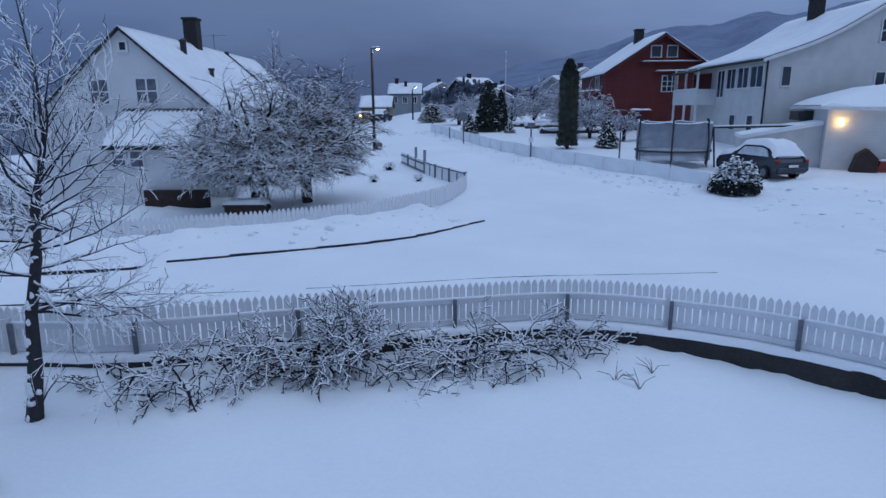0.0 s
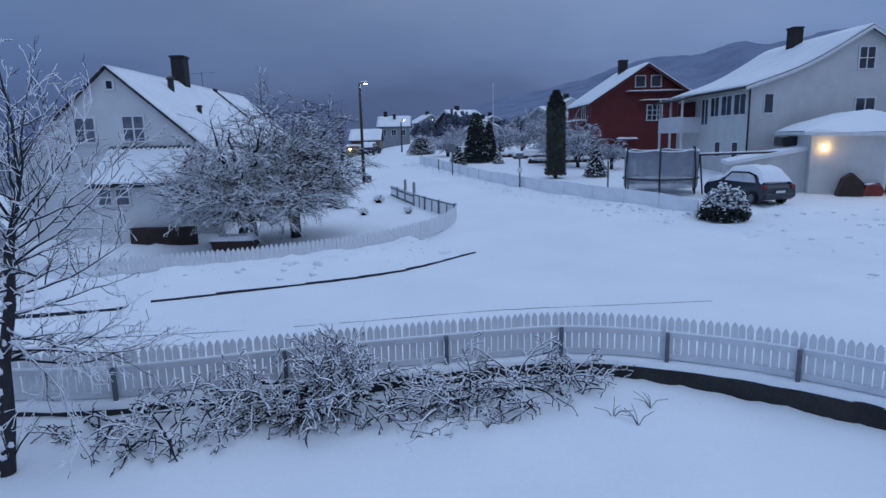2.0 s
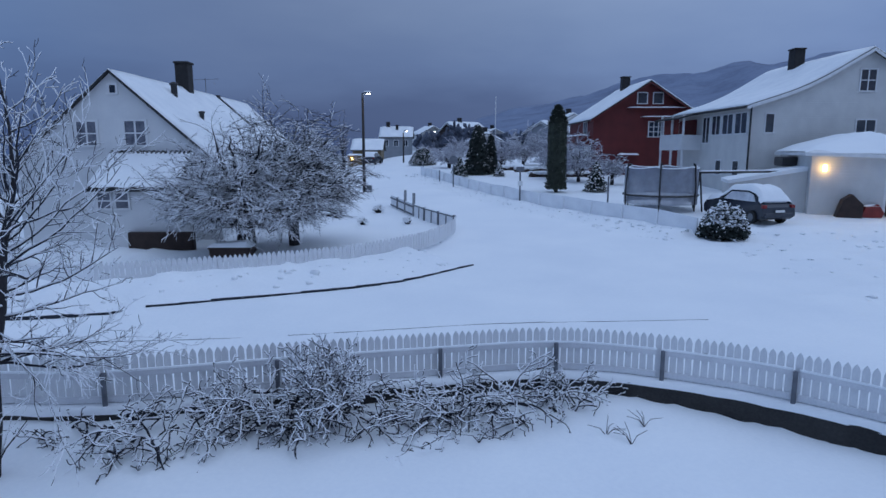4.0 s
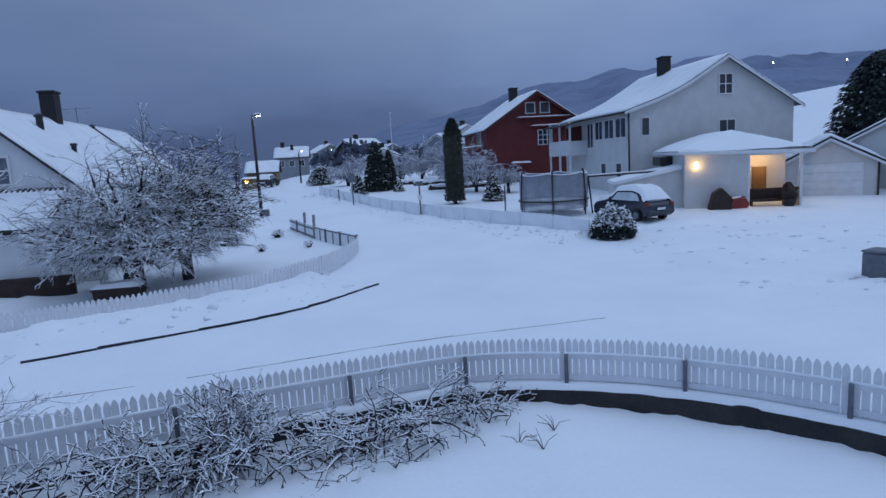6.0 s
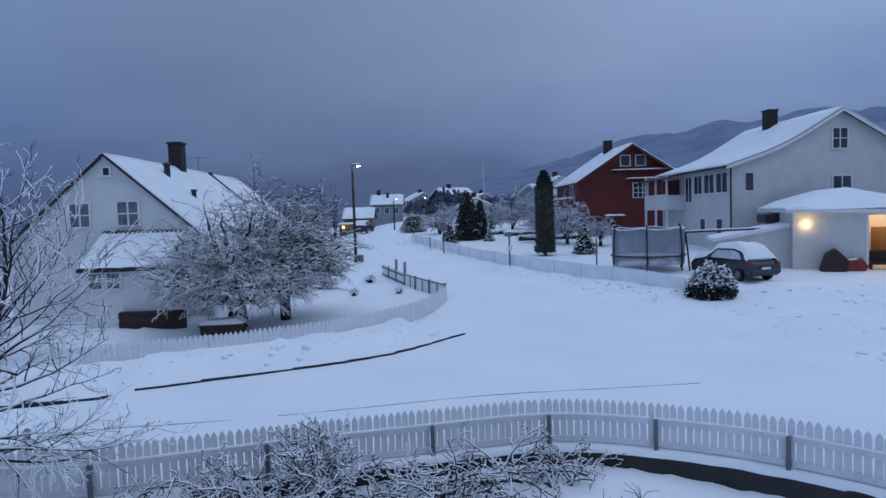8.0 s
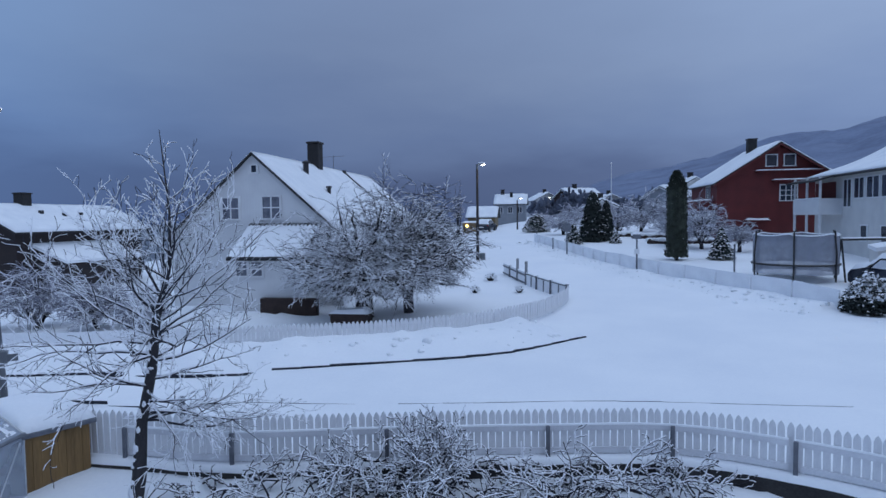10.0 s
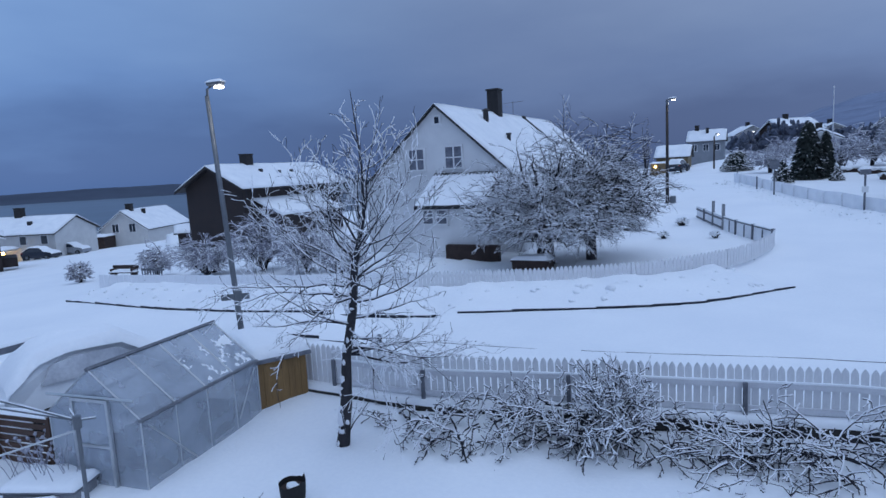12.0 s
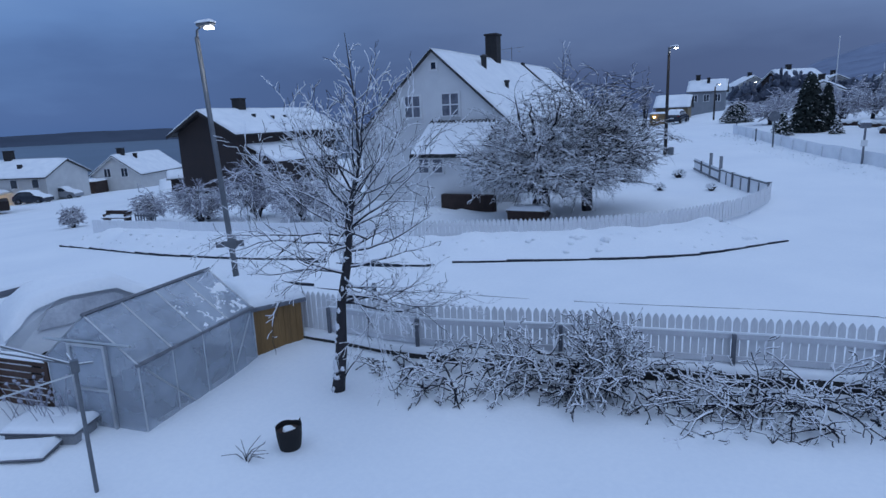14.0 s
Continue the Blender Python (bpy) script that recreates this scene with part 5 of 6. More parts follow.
def letter_post(name, label, x, y, hgt, head, mat):
    ob = thing(name, label, "post", pose(x, y, ground_z(x, y)))
    part("post", Mesh().tube([(0, 0, -0.1), (0, 0, hgt)], 0.05, 8), mat, ob)
    if head == "box":
        part("mailbox", Mesh().box(-0.22, 0.22, -0.14, 0.14, hgt, hgt + 0.28, bevel=0.03), POST, ob)
        part("snow", Mesh().pad(-0.24, 0.24, -0.16, 0.16, hgt + 0.28, 0.12, 5, 4), SNOW, ob)
        part("notice", Mesh().box(-0.14, 0.14, -0.07, -0.05, hgt * 0.5, hgt * 0.5 + 0.3), WHITE_PAINT, ob)
    elif head == "disc":
        part("sign_disc", Mesh().tube([(0, -0.06, hgt), (0, -0.03, hgt)], 0.33, 20), POST, ob, "dark round sign seen from behind")
    elif head == "cap":
        part("cap", Mesh().tube([(0, 0, hgt), (0, 0, hgt + 0.06)], [0.07, 0.03], 8), mat, ob)
    return ob


letter_post("mailbox_post", "mailbox on a dark post with a cap of snow", 5.05, 36.2, 1.75, "box", POST)
letter_post("road_sign", "round road sign on a grey post", 1.35, 45.6, 1.95, "disc", STEEL)
letter_post("fence_post", "short dark post beside the road", 0.35, 49.5, 0.8, "cap", POST)
letter_post("fence_post", "short dark post beside the road", -1.2, 62.0, 0.8, "cap", POST)
letter_post("clothes_post", "dark post with a short crossbar in a snowy garden", 10.3, 36.0, 1.7, "cap", POST)
letter_post("marker_post", "dark marker post in the snow behind a picket fence", -6.75, 10.05, 0.95, "cap", POST)
ob = thing("litter_bin", "dark square bin half sunk in roadside snow", "bin", pose(15.9, 15.3, ground_z(15.9, 15.3), 0, 0, 20))
part("body", Mesh().box(-0.4, 0.4, -0.35, 0.35, 0.0, 0.75, bevel=0.04), POST, ob)
part("lid", Mesh().box(-0.43, 0.43, -0.38, 0.38, 0.75, 0.82, bevel=0.03), POST, ob)

# ---- roadside fence on the far right: low solid boards ----
ob = thing("board_fence", "low white board fence along the road", "fence")
bars = along(RIGHT_FENCE, 2.0)
for k, ((x0, y0, a), (x1, y1, b)) in enumerate(zip(bars, bars[1:])):
    L = math.hypot(x1 - x0, y1 - y0)
    m = pose(x0, y0, ground_z(x0, y0), 0, 0, math.degrees(math.atan2(y1 - y0, x1 - x0)))
    m = m @ Matrix.Rotation(-math.atan2(ground_z(x1, y1) - ground_z(x0, y0), L), 4, "Y")
    part("board", Mesh().box(0.0, L - 0.004, -0.015, 0.015, -0.1, 0.70).box(0, L - 0.004, -0.03, -0.015, 0.58, 0.66), SNOWY_BOARD, ob, m=m)
    part("post", Mesh().box(-0.05, 0.05, 0.02, 0.12, -0.2, 0.6), SNOWY_BOARD, ob, m=m)

# ---- trampoline ----
tx, ty = 12.9, 34.6
ob = thing("trampoline", "round trampoline with a dark safety net", "trampoline", pose(tx, ty, ground_z(tx, ty)))
ring = [(2.05 * math.cos(a), 2.05 * math.sin(a), 0.85) for a in np.linspace(0, 2 * math.pi, 33)]
part("frame", Mesh().tube(ring, 0.05, 6), DARK, ob)
part("mat", Mesh().tube([(0, 0, 0.80), (0, 0, 0.84)], 1.95, 32), SNOW, ob, "jumping mat covered in snow")
net = Mesh()
for i in range(33):
    a = 2 * math.pi * i / 32
    sag = 0.12 * abs(math.sin(a * 3)) ** 0.6
    net.v += [(2.0 * math.cos(a), 2.0 * math.sin(a), 0.35), (2.0 * math.cos(a), 2.0 * math.sin(a), 2.45 - sag)]
net.f = [(2 * i, 2 * i + 2, 2 * i + 3, 2 * i + 1) for i in range(32)]
part("safety_net", net, NETTING, ob, "dark mesh netting", True)
for k in range(6):
    a = math.pi * k / 3 + 0.15
    part("net_pole", Mesh().tube([(2.1 * math.cos(a), 2.1 * math.sin(a), 0.0), (2.12 * math.cos(a), 2.12 * math.sin(a), 1.4), (2.02 * math.cos(a), 2.02 * math.sin(a), 2.6)], 0.045, 8), DARK, ob)
part("rim_snow", Mesh().tube([(2.0 * math.cos(a), 2.0 * math.sin(a), 2.47 - 0.12 * abs(math.sin(a * 3)) ** 0.6) for a in np.linspace(0, 2 * math.pi, 65)], 0.03, 5), SNOW, ob)
ob = thing("swing_frame", "dark metal swing frame with a long crossbar", "swing", pose(14.9, 34.0, ground_z(14.9, 34.0)))
part("crossbar", Mesh().tube([(0.0, 0, 2.15), (5.2, 0.2, 2.2)], 0.06, 8), DARK, ob)
for x_ in (0.0, 5.2):
    for y_ in (-0.5, 0.6):
        part("leg", Mesh().tube([(x_, y_, -0.1), (x_, 0.05, 2.17)], 0.05, 7), DARK, ob)
part("snow", Mesh().tube([(0.0, 0, 2.22), (5.2, 0.2, 2.27)], 0.05, 6), SNOW, ob)


# ---- cars ----
def car(label, m, paint, snowy=1.0, length=4.5, width=1.82, glass=None, tail=None):
    glass = glass or PANE
    ob = thing("car", label, "car", m)
    L, W = length / 2, width / 2
    prof = [(-L, 0.45), (-L + 0.05, 0.85), (-L + 0.25, 1.02), (-L + 0.7, 1.45), (-L + 1.25, 1.62), (0.3, 1.60), (1.05, 1.12), (L - 0.25, 0.95), (L, 0.7), (L - 0.02, 0.35), (L - 0.3, 0.25), (-L + 0.3, 0.25)]
    body = Mesh()
    n = len(prof)
    for s, inset in ((-1, 0.10), (-1, 0.0), (1, 0.0), (1, 0.10)):
        for x, z in prof:
            tuck = 0.2 if z > 1.05 else (0.0 if inset == 0.0 else 0.05)
            body.v.append((x * (1 - inset * 0.25), s * (W - (inset if z <= 1.05 else tuck + inset)), z - (0.03 if inset and z > 1.3 else 0)))
    for r in range(3):
        a, b = (0, 1, 2, 3)[r] * n, (1, 2, 3)[r] * n
        body.f += [(a + i, a + (i + 1) % n, b + (i + 1) % n, b + i) for i in range(n)]
    body.f += [tuple(range(n - 1, -1, -1)), tuple(range(3 * n, 4 * n))]
    part("body", body, paint, ob)
    for s in (-1, 1):
        part("side_window", Mesh().prism([(-L + 0.75, 1.08), (-L + 0.95, 1.42), (-L + 1.35, 1.52), (0.25, 1.50), (0.85, 1.10)], s * (W - 0.13), s * (W - 0.185)), glass, ob)
        part("tail_lamp", Mesh().box(-L + 0.0, -L + 0.18, s * (W - 0.02) - 0.22 * (s > 0), s * (W - 0.02) + 0.22 * (s < 0), 0.82, 0.98, bevel=0.02), tail or TAIL, ob)
        part("mirror", Mesh().box(0.75, 0.95, s * (W + 0.02) - 0.08, s * (W + 0.02) + 0.08, 1.0, 1.15, bevel=0.03), paint, ob)
        for x in (-L + 0.85, L - 0.85):
            w_ = part("wheel", Mesh().tube([(x, s * (W - 0.2), 0.33), (x, s * (W + 0.01), 0.33)], 0.33, 18), RUBBER, ob)
            part("rim", Mesh().tube([(x, s * (W + 0.0), 0.33), (x, s * (W + 0.02), 0.33)], [0.21, 0.19], 14), STEEL, w_)
    part("rear_window", Mesh().add([(-L + 0.285, -W + 0.28, 1.06), (-L + 0.285, W - 0.28, 1.06), (-L + 0.66, W - 0.36, 1.44), (-L + 0.66, -W + 0.36, 1.44), (-L + 0.255, -W + 0.28, 1.06), (-L + 0.255, W - 0.28, 1.06), (-L + 0.63, W - 0.36, 1.44), (-L + 0.63, -W + 0.36, 1.44)], [(4, 5, 6, 7), (0, 3, 2, 1), (0, 1, 5, 4), (1, 2, 6, 5), (2, 3, 7, 6), (3, 0, 4, 7)]), glass, ob)
    part("bumper", Mesh().box(-L - 0.06, -L + 0.12, -W + 0.08, W - 0.08, 0.35, 0.6, bevel=0.05), paint, ob)
    part("number_plate", Mesh().box(-L - 0.075, -L - 0.06, -0.26, 0.26, 0.62, 0.73), WHITE_PAINT, ob)
    top_ = Mesh()
    prof2 = [(-L + 0.24, 1.06), (-L + 0.52, 1.30), (-L + 0.75, 1.49), (-L + 1.25, 1.625), (0.3, 1.605), (1.05, 1.125), (L - 0.25, 0.955), (L - 0.02, 0.75)]
    m_ = 12
    xs = np.linspace(prof2[0][0] - 0.02, prof2[-1][0], 26)
    zs = np.interp(xs, [p[0] for p in prof2], [p[1] for p in prof2])
    for i, (x, z) in enumerate(zip(xs, zs)):
        wid = W - (0.15 if z > 1.3 else 0.02)
        for j in range(m_ + 1):
            k = 2 * j / m_ - 1
            e = min(1.0, (1 - abs(k)) * 5, (min(i, 25 - i) + 0.3) * 0.5)
            top_.v.append((x, k * wid, z - 0.02 + (0.14 * snowy) * max(e, 0) ** 0.6 * (1 + 0.3 * noise.noise((x * 2, k * 3, 1.5)))))
    top_.f = [(i * (m_ + 1) + j, (i + 1) * (m_ + 1) + j, (i + 1) * (m_ + 1) + j + 1, i * (m_ + 1) + j + 1) for i in range(25) for j in range(m_)]
    part("snow", top_, SNOW, ob, "snow over roof, windscreen and bonnet", True)
    return ob


ca = math.degrees(math.atan2(0.97, -0.22))
car("dark parked car half covered in snow, in a driveway", pose(16.0, 30.8, ground_z(16.0, 30.8) - 0.05, 0, 0, ca) @ Matrix.Diagonal((0.94, 1.0, 1.0, 1)), CARPAINT, 2.0, 4.6, 1.85, SNOW_GLASS)
car("parked car buried under smooth snow beside a greenhouse", pose(-11.7, 7.2, -0.32, 0, 0, 70), SNOW, 1.5, 3.7, 1.7, SNOW_GLASS, SNOW)
car("silver parked car with a snowy roof, downhill", pose(-84.5, 50.5, ground_z(-84.5, 50.5), 0, 0, 20), SILVER, 1.2)
car("dark parked car with a snowy roof, downhill", pose(-83.0, 45.5, ground_z(-83.0, 45.5), 0, 0, 20), CARPAINT, 1.0)
car("dark snow-roofed car parked at the top of the street", pose(-8.6, 84.0, ground_z(-8.6, 84.0), 0, 0, 80), CARPAINT, 1.2)

# ---- kerb ----
ob = tagged(new("kerb"), "dark kerb stones showing through the snow", "kerb", kind="structure")
for k, (x, y, a) in enumerate(along(KERB, 0.8)):
    if noise.noise((x * 0.35, y * 0.35, 2.0)) < -0.42:
        continue
    stone = Mesh().box(0.0, 0.795, -0.02, 0.035, -0.1, 0.058 + 0.028 * noise.noise((k * 0.7, 0.3, 0.1)), bevel=0.008)
    part("kerb_stone", stone, GRANITE, ob, m=pose(x, y, ground_z(x - 0.25 * math.sin(-a), y - 0.25 * math.cos(a)) + 0.012, 0, 0, math.degrees(a)))
# Thin dark strips stand in for the shade along a low plough ridge.
ob = tagged(new("road_edge"), "thin dark strip standing in for the shaded edge of a low plough ridge", "kerb", kind="structure")
EDGE = ((-12.3, 12.25), (-7.9, 12.65), (-4.95, 12.9), (-2.3, 13.27), (1.6, 13.95), (5.6, 14.15))
for x, y, a in along(EDGE, 1.0):
    if noise.noise((x * 0.3, y * 0.3, 6.0)) < -0.1:
        continue
    part("edge_strip", Mesh().box(0, 1.0, -0.004, 0.004, -0.08, 0.002), GRANITE, ob, m=pose(x, y, ground_z(x, y) + 0.006, 0, 0, math.degrees(a)))

# ---- grey fence and garden things on the far corner ----
ob = thing("board_fence", "weathered grey board fence capped with snow", "fence")
bars = along(GREY_FENCE, 1.55)
for k, ((x0, y0, a), (x1, y1, b)) in enumerate(zip(bars, bars[1:])):
    L = math.hypot(x1 - x0, y1 - y0)
    m = pose(x0, y0, land(x0, y0) - 0.10, 0, 0, math.degrees(math.atan2(y1 - y0, x1 - x0)))
    m = m @ Matrix.Rotation(-math.atan2(land(x1, y1) - land(x0, y0), L), 4, "Y")
    dark_side = k < 3
    for j in range(10):
        part("board", Mesh().box(L * j / 10 + 0.006, L * (j + 1) / 10 - 0.006, -0.012, 0.012, 0.02, 0.72), SNOWY_BOARD, ob, m=m)
    if dark_side:
        part("rail", Mesh().box(0, L, -0.04, 0.04, 0.04, 0.09).box(0, L, -0.04, 0.04, 0.67, 0.72), POST, ob, m=m)
        part("baluster", Mesh().box(L / 2 - 0.03, L / 2 + 0.03, -0.045, 0.045, 0.1, 0.64), POST, ob, m=m)
    else:
        part("rail", Mesh().box(0, L, 0.012, 0.05, 0.14, 0.22).box(0, L, 0.012, 0.05, 0.56, 0.64), POST, ob, m=m)
    part("post", Mesh().box(-0.04, 0.04, -0.055, 0.08, -0.2, 1.35 if k in (3, 4) else 0.78), POST if k not in (3, 4) else GREYWOOD, ob, m=m)
    part("cap_snow", Mesh().box(0, L, -0.03, 0.04, 0.72, 0.77, bevel=0.015), SNOW, ob, m=m)
for k, (x, y, size) in enumerate(((-5.2, 32.0, 0.42), (-3.6, 29.5, 0.26), (-3.2, 33.6, 0.33), (-1.4, 29.7, 0.26))):
    ob = thing("shrub", "small dark garden shrub under a cap of snow", "shrub", pose(x, y, land(x, y) + 0.02))
    rng = random.Random(500 + k)
    stalks, caps = Mesh(), Mesh()
    for q in range(46):
        a, r = rng.random() * 6.283, size * rng.random() ** 0.5
        p0, p1 = Vector((0.3 * r * math.cos(a), 0.3 * r * math.sin(a), -0.05)), Vector((r * math.cos(a), r * math.sin(a), size * rng.uniform(0.5, 1.5) * (1.1 - 0.5 * r / size)))
        stalks.tube([p0, p0.lerp(p1, 0.5) + Vector((0, 0, 0.05)), p1], [0.018, 0.014, 0.008], 4)
        caps.blob((p1.x, p1.y, p1.z), (size * rng.uniform(0.14, 0.3), size * rng.uniform(0.14, 0.3), size * rng.uniform(0.08, 0.16)), 6, 4, 0.5, q)
    part("stems", stalks, TWIG, ob)
    part("snow", caps, SNOW, ob, smooth=True)
ob = thing("bench", "dark wooden bench in the snow", "bench", pose(-29.6, 20.2, ground_z(-29.6, 20.2) - 0.2, 0, 0, 14) @ Matrix.Scale(0.8, 4))
part("seat", Mesh().box(-1.0, 1.0, -0.25, 0.25, 0.62, 0.7, bevel=0.02), SOIL, ob)
part("backrest", Mesh().box(-1.0, 1.0, 0.22, 0.3, 0.85, 1.1, bevel=0.02), SOIL, ob)
part("snow", Mesh().pad(-1.0, 1.0, -0.25, 0.2, 0.7, 0.12, 8, 4), SNOW, ob)
for x_ in (-0.8, 0.8):
    part("leg", Mesh().box(x_ - 0.08, x_ + 0.08, -0.2, 0.28, -0.1, 0.9), SOIL, ob)
ob = thing("garden_gate", "low dark garden gate by a white fence", "gate", pose(-25.6, 18.4, ground_z(-25.6, 18.4), 0, 0, 10))
for k in range(8):
    part("bar", Mesh().box(0.16 * k, 0.16 * k + 0.05, -0.02, 0.02, 0.0, 0.75), POST, ob)
part("rail", Mesh().box(-0.05, 1.25, 0.02, 0.06, 0.1, 0.18).box(-0.05, 1.25, 0.02, 0.06, 0.6, 0.68), POST, ob)
ob = thing("garden_table", "low garden table heaped with snow under apple trees", "table", pose(-7.6, 22.4, ground_z(-7.6, 22.4)))
part("top", Mesh().box(-0.8, 0.8, -0.4, 0.4, 0.3, 0.4, bevel=0.02), SOIL, ob)
part("skirt", Mesh().box(-0.75, 0.75, -0.35, 0.35, 0.0, 0.3), SOIL, ob)
part("snow", Mesh().pad(-0.8, 0.8, -0.4, 0.4, 0.4, 0.15, 8, 6), SNOW, ob)

# ---- greenhouse ----
GH = pose(-8.01, 5.45, 0, 0, 0, 8.5)
gw, gl, z0, ze, zr = 1.85, 2.85, GARDEN - 0.12, 0.80, 1.52
gh = thing("greenhouse", "small greenhouse of frosted polycarbonate in an aluminium frame", "greenhouse", GH)
bays = 4
step_ = gl / bays
for k in range(bays):
    a, b = step_ * k + 0.015, step_ * (k + 1) - 0.015
    for x_ in (0.0, -gw):
        part("wall_panel", Mesh().box(x_ - 0.008, x_ + 0.008, a, b, z0, ze), POLYCARB, gh)
    for s in (0, 1):
        xo, xi = (0.0, -gw / 2) if s == 0 else (-gw, -gw / 2)
        part("roof_panel", Mesh().prism([(xo, ze + 0.004), (xi, zr + 0.004), (xi, zr + 0.014), (xo, ze + 0.014)], a, b), POLYCARB, gh)
for y_ in (0.0, gl):
    part("gable_panel", Mesh().prism([(0, z0), (-gw, z0), (-gw, ze), (-gw / 2, zr), (0, ze)], y_ - 0.008, y_ + 0.008), POLYCARB, gh)
bar_ = lambda m_, p, q, r=0.016: m_.tube([p, q], r, 4)
for k in range(bays + 1):
    y_ = step_ * k
    for x_ in (0.0, -gw):
        part("upright", bar_(Mesh(), (x_, y_, z0), (x_, y_, ze)), ALU, gh)
        part("rafter", bar_(Mesh(), (x_, y_, ze + 0.02), (-gw / 2, y_, zr + 0.02)), ALU, gh)
for x_ in (0.0, -gw):
    part("eave_rail", bar_(Mesh(), (x_, -0.03, ze), (x_, gl + 0.03, ze), 0.035), POST, gh)
    part("sill_rail", bar_(Mesh(), (x_, 0, z0 + 0.08), (x_, gl, z0 + 0.08), 0.03), ALU, gh)
part("ridge_rail", bar_(Mesh(), (-gw / 2, -0.03, zr + 0.03), (-gw / 2, gl + 0.03, zr + 0.03), 0.035), POST, gh)
part("brace", bar_(Mesh(), (0.01, 0.12, ze - 0.1), (0.01, step_ * 1.5, z0 + 0.1), 0.015), ALU, gh)
part("brace", bar_(Mesh(), (0.01, gl - 0.1, ze - 0.1), (0.01, gl - step_ * 0.9, z0 + 0.3), 0.015), ALU, gh)
door = part("door", Mesh().box(-gw / 2 - 0.36, -gw / 2 + 0.36, -0.05, -0.03, z0 + 0.1, 1.05), POLYCARB, gh, "sliding door panel")
part("door_frame", Mesh().box(-gw / 2 - 0.38, -gw / 2 - 0.33, -0.07, -0.02, z0 + 0.05, 1.1).box(-gw / 2 + 0.33, -gw / 2 + 0.38, -0.07, -0.02, z0 + 0.05, 1.1).box(-gw / 2 - 0.33, -gw / 2 + 0.33, -0.07, -0.02, 1.05, 1.1).box(-gw / 2 - 0.33, -gw / 2 + 0.33, -0.07, -0.02, 0.32, 0.36), ALU, door)
part("door_track", bar_(Mesh(), (-gw + 0.05, -0.04, 1.12), (-0.05, -0.04, 1.12), 0.025), ALU, gh)
# Added dark block: gives the dim interior behind the lower panels.
part("dark_filler", Mesh().box(-gw + 0.15, -0.15, 0.1, gl - 0.1, z0, z0 + 0.42, bevel=0.05), SOIL, gh, "dark block added inside to darken the lower walls")
slope = (zr - ze) / (gw / 2)
sn = Mesh()
n = 44
for j in range(n + 1):
    for i in range(n + 1):
        u, w = j / n, i / n
        x, y = -0.05 - 0.62 * u, 1.35 + 1.45 * w
        sn.v.append((x, y, ze - slope * x + 0.017 + 0.008 * noise.noise((x * 9, y * 9, 1.0))))
for j in range(n):
    for i in range(n):
        x, y = 0.62 * j / n, 1.45 * i / n
        if noise.noise((x * 5, y * 5, 2.2)) + 0.5 * noise.noise((x * 17, y * 17, 4.2)) > 0.12 + 0.55 * abs(x * 1.2 + 0.25 - y * 0.45) + 0.3 * max(0, 0.6 - y):
            sn.f.append((j * (n + 1) + i, j * (n + 1) + i + 1, (j + 1) * (n + 1) + i + 1, (j + 1) * (n + 1) + i))
part("snow_patch", sn, SNOW, gh, "lacy patch of melting snow", True)

# ---- timber store beside the greenhouse ----
SH = pose(-8.48, 8.30, 0, 0, 0, -29)
sh = thing("timber_store", "golden-brown timber garden store with a flat snow-covered roof", "shed", SH)
for k in range(8):
    part("board", Mesh().box(-0.012, 0.018 + 0.006 * (k % 2), 0.125 * k, 0.125 * k + 0.121, -0.5, 0.72), TIMBER, sh)
for k in range(14):
    part("board", Mesh().box(-0.02 - 0.14 * (k + 1), -0.02 - 0.14 * k - 0.004, -0.01, 0.015 + 0.005 * (k % 2), -0.5, 0.72), TIMBER, sh)
part("back_wall", Mesh().box(-2.0, -1.97, 0.0, 1.0, -0.5, 0.72).box(-2.0, 0.0, 0.98, 1.0, -0.5, 0.72), TIMBER, sh)
part("roof", Mesh().box(-2.1, 0.1, -0.1, 1.1, 0.72, 0.80, bevel=0.01), POST, sh)
part("roof_snow", Mesh().pad(-2.1, 0.06, -0.1, 1.1, 0.80, 0.2, 16, 12), SNOW, sh, "thick cap of snow", True)

# ---- rotary clothes dryer ----
dr = thing("clothes_dryer", "rotary clothes dryer with bare metal arms", "clothes dryer", pose(-7.25, 4.1, GARDEN))
tp = Vector((-0.02, 0.02, 1.74))
part("pole", Mesh().tube([(0, 0, -0.2), tp], [0.028, 0.024], 10), STEEL, dr)
for k, (ex, ey, ez) in enumerate(((-0.62, -1.35, 0.95), (-0.75, -1.30, 0.72), (0.13, 0.16, -0.01), (-0.3, 0.1, 0.06))):
    part("arm", Mesh().tube([tp, tp + Vector((ex, ey, ez))], 0.012, 7), STEEL, dr)
    part("snow", Mesh().tube([tp + Vector((0, 0, 0.014)), tp + Vector((ex, ey, ez + 0.014))], 0.008, 5), SNOW, dr)
part("stay", Mesh().tube([tp - Vector((0, 0, 0.12)), tp + Vector((-0.7, -1.5, -0.25))], 0.013, 6), ALU, dr)
part("hub", Mesh().tube([tp - Vector((0, 0, 0.1)), tp + Vector((0, 0, 0.06))], 0.05, 10), STEEL, dr)

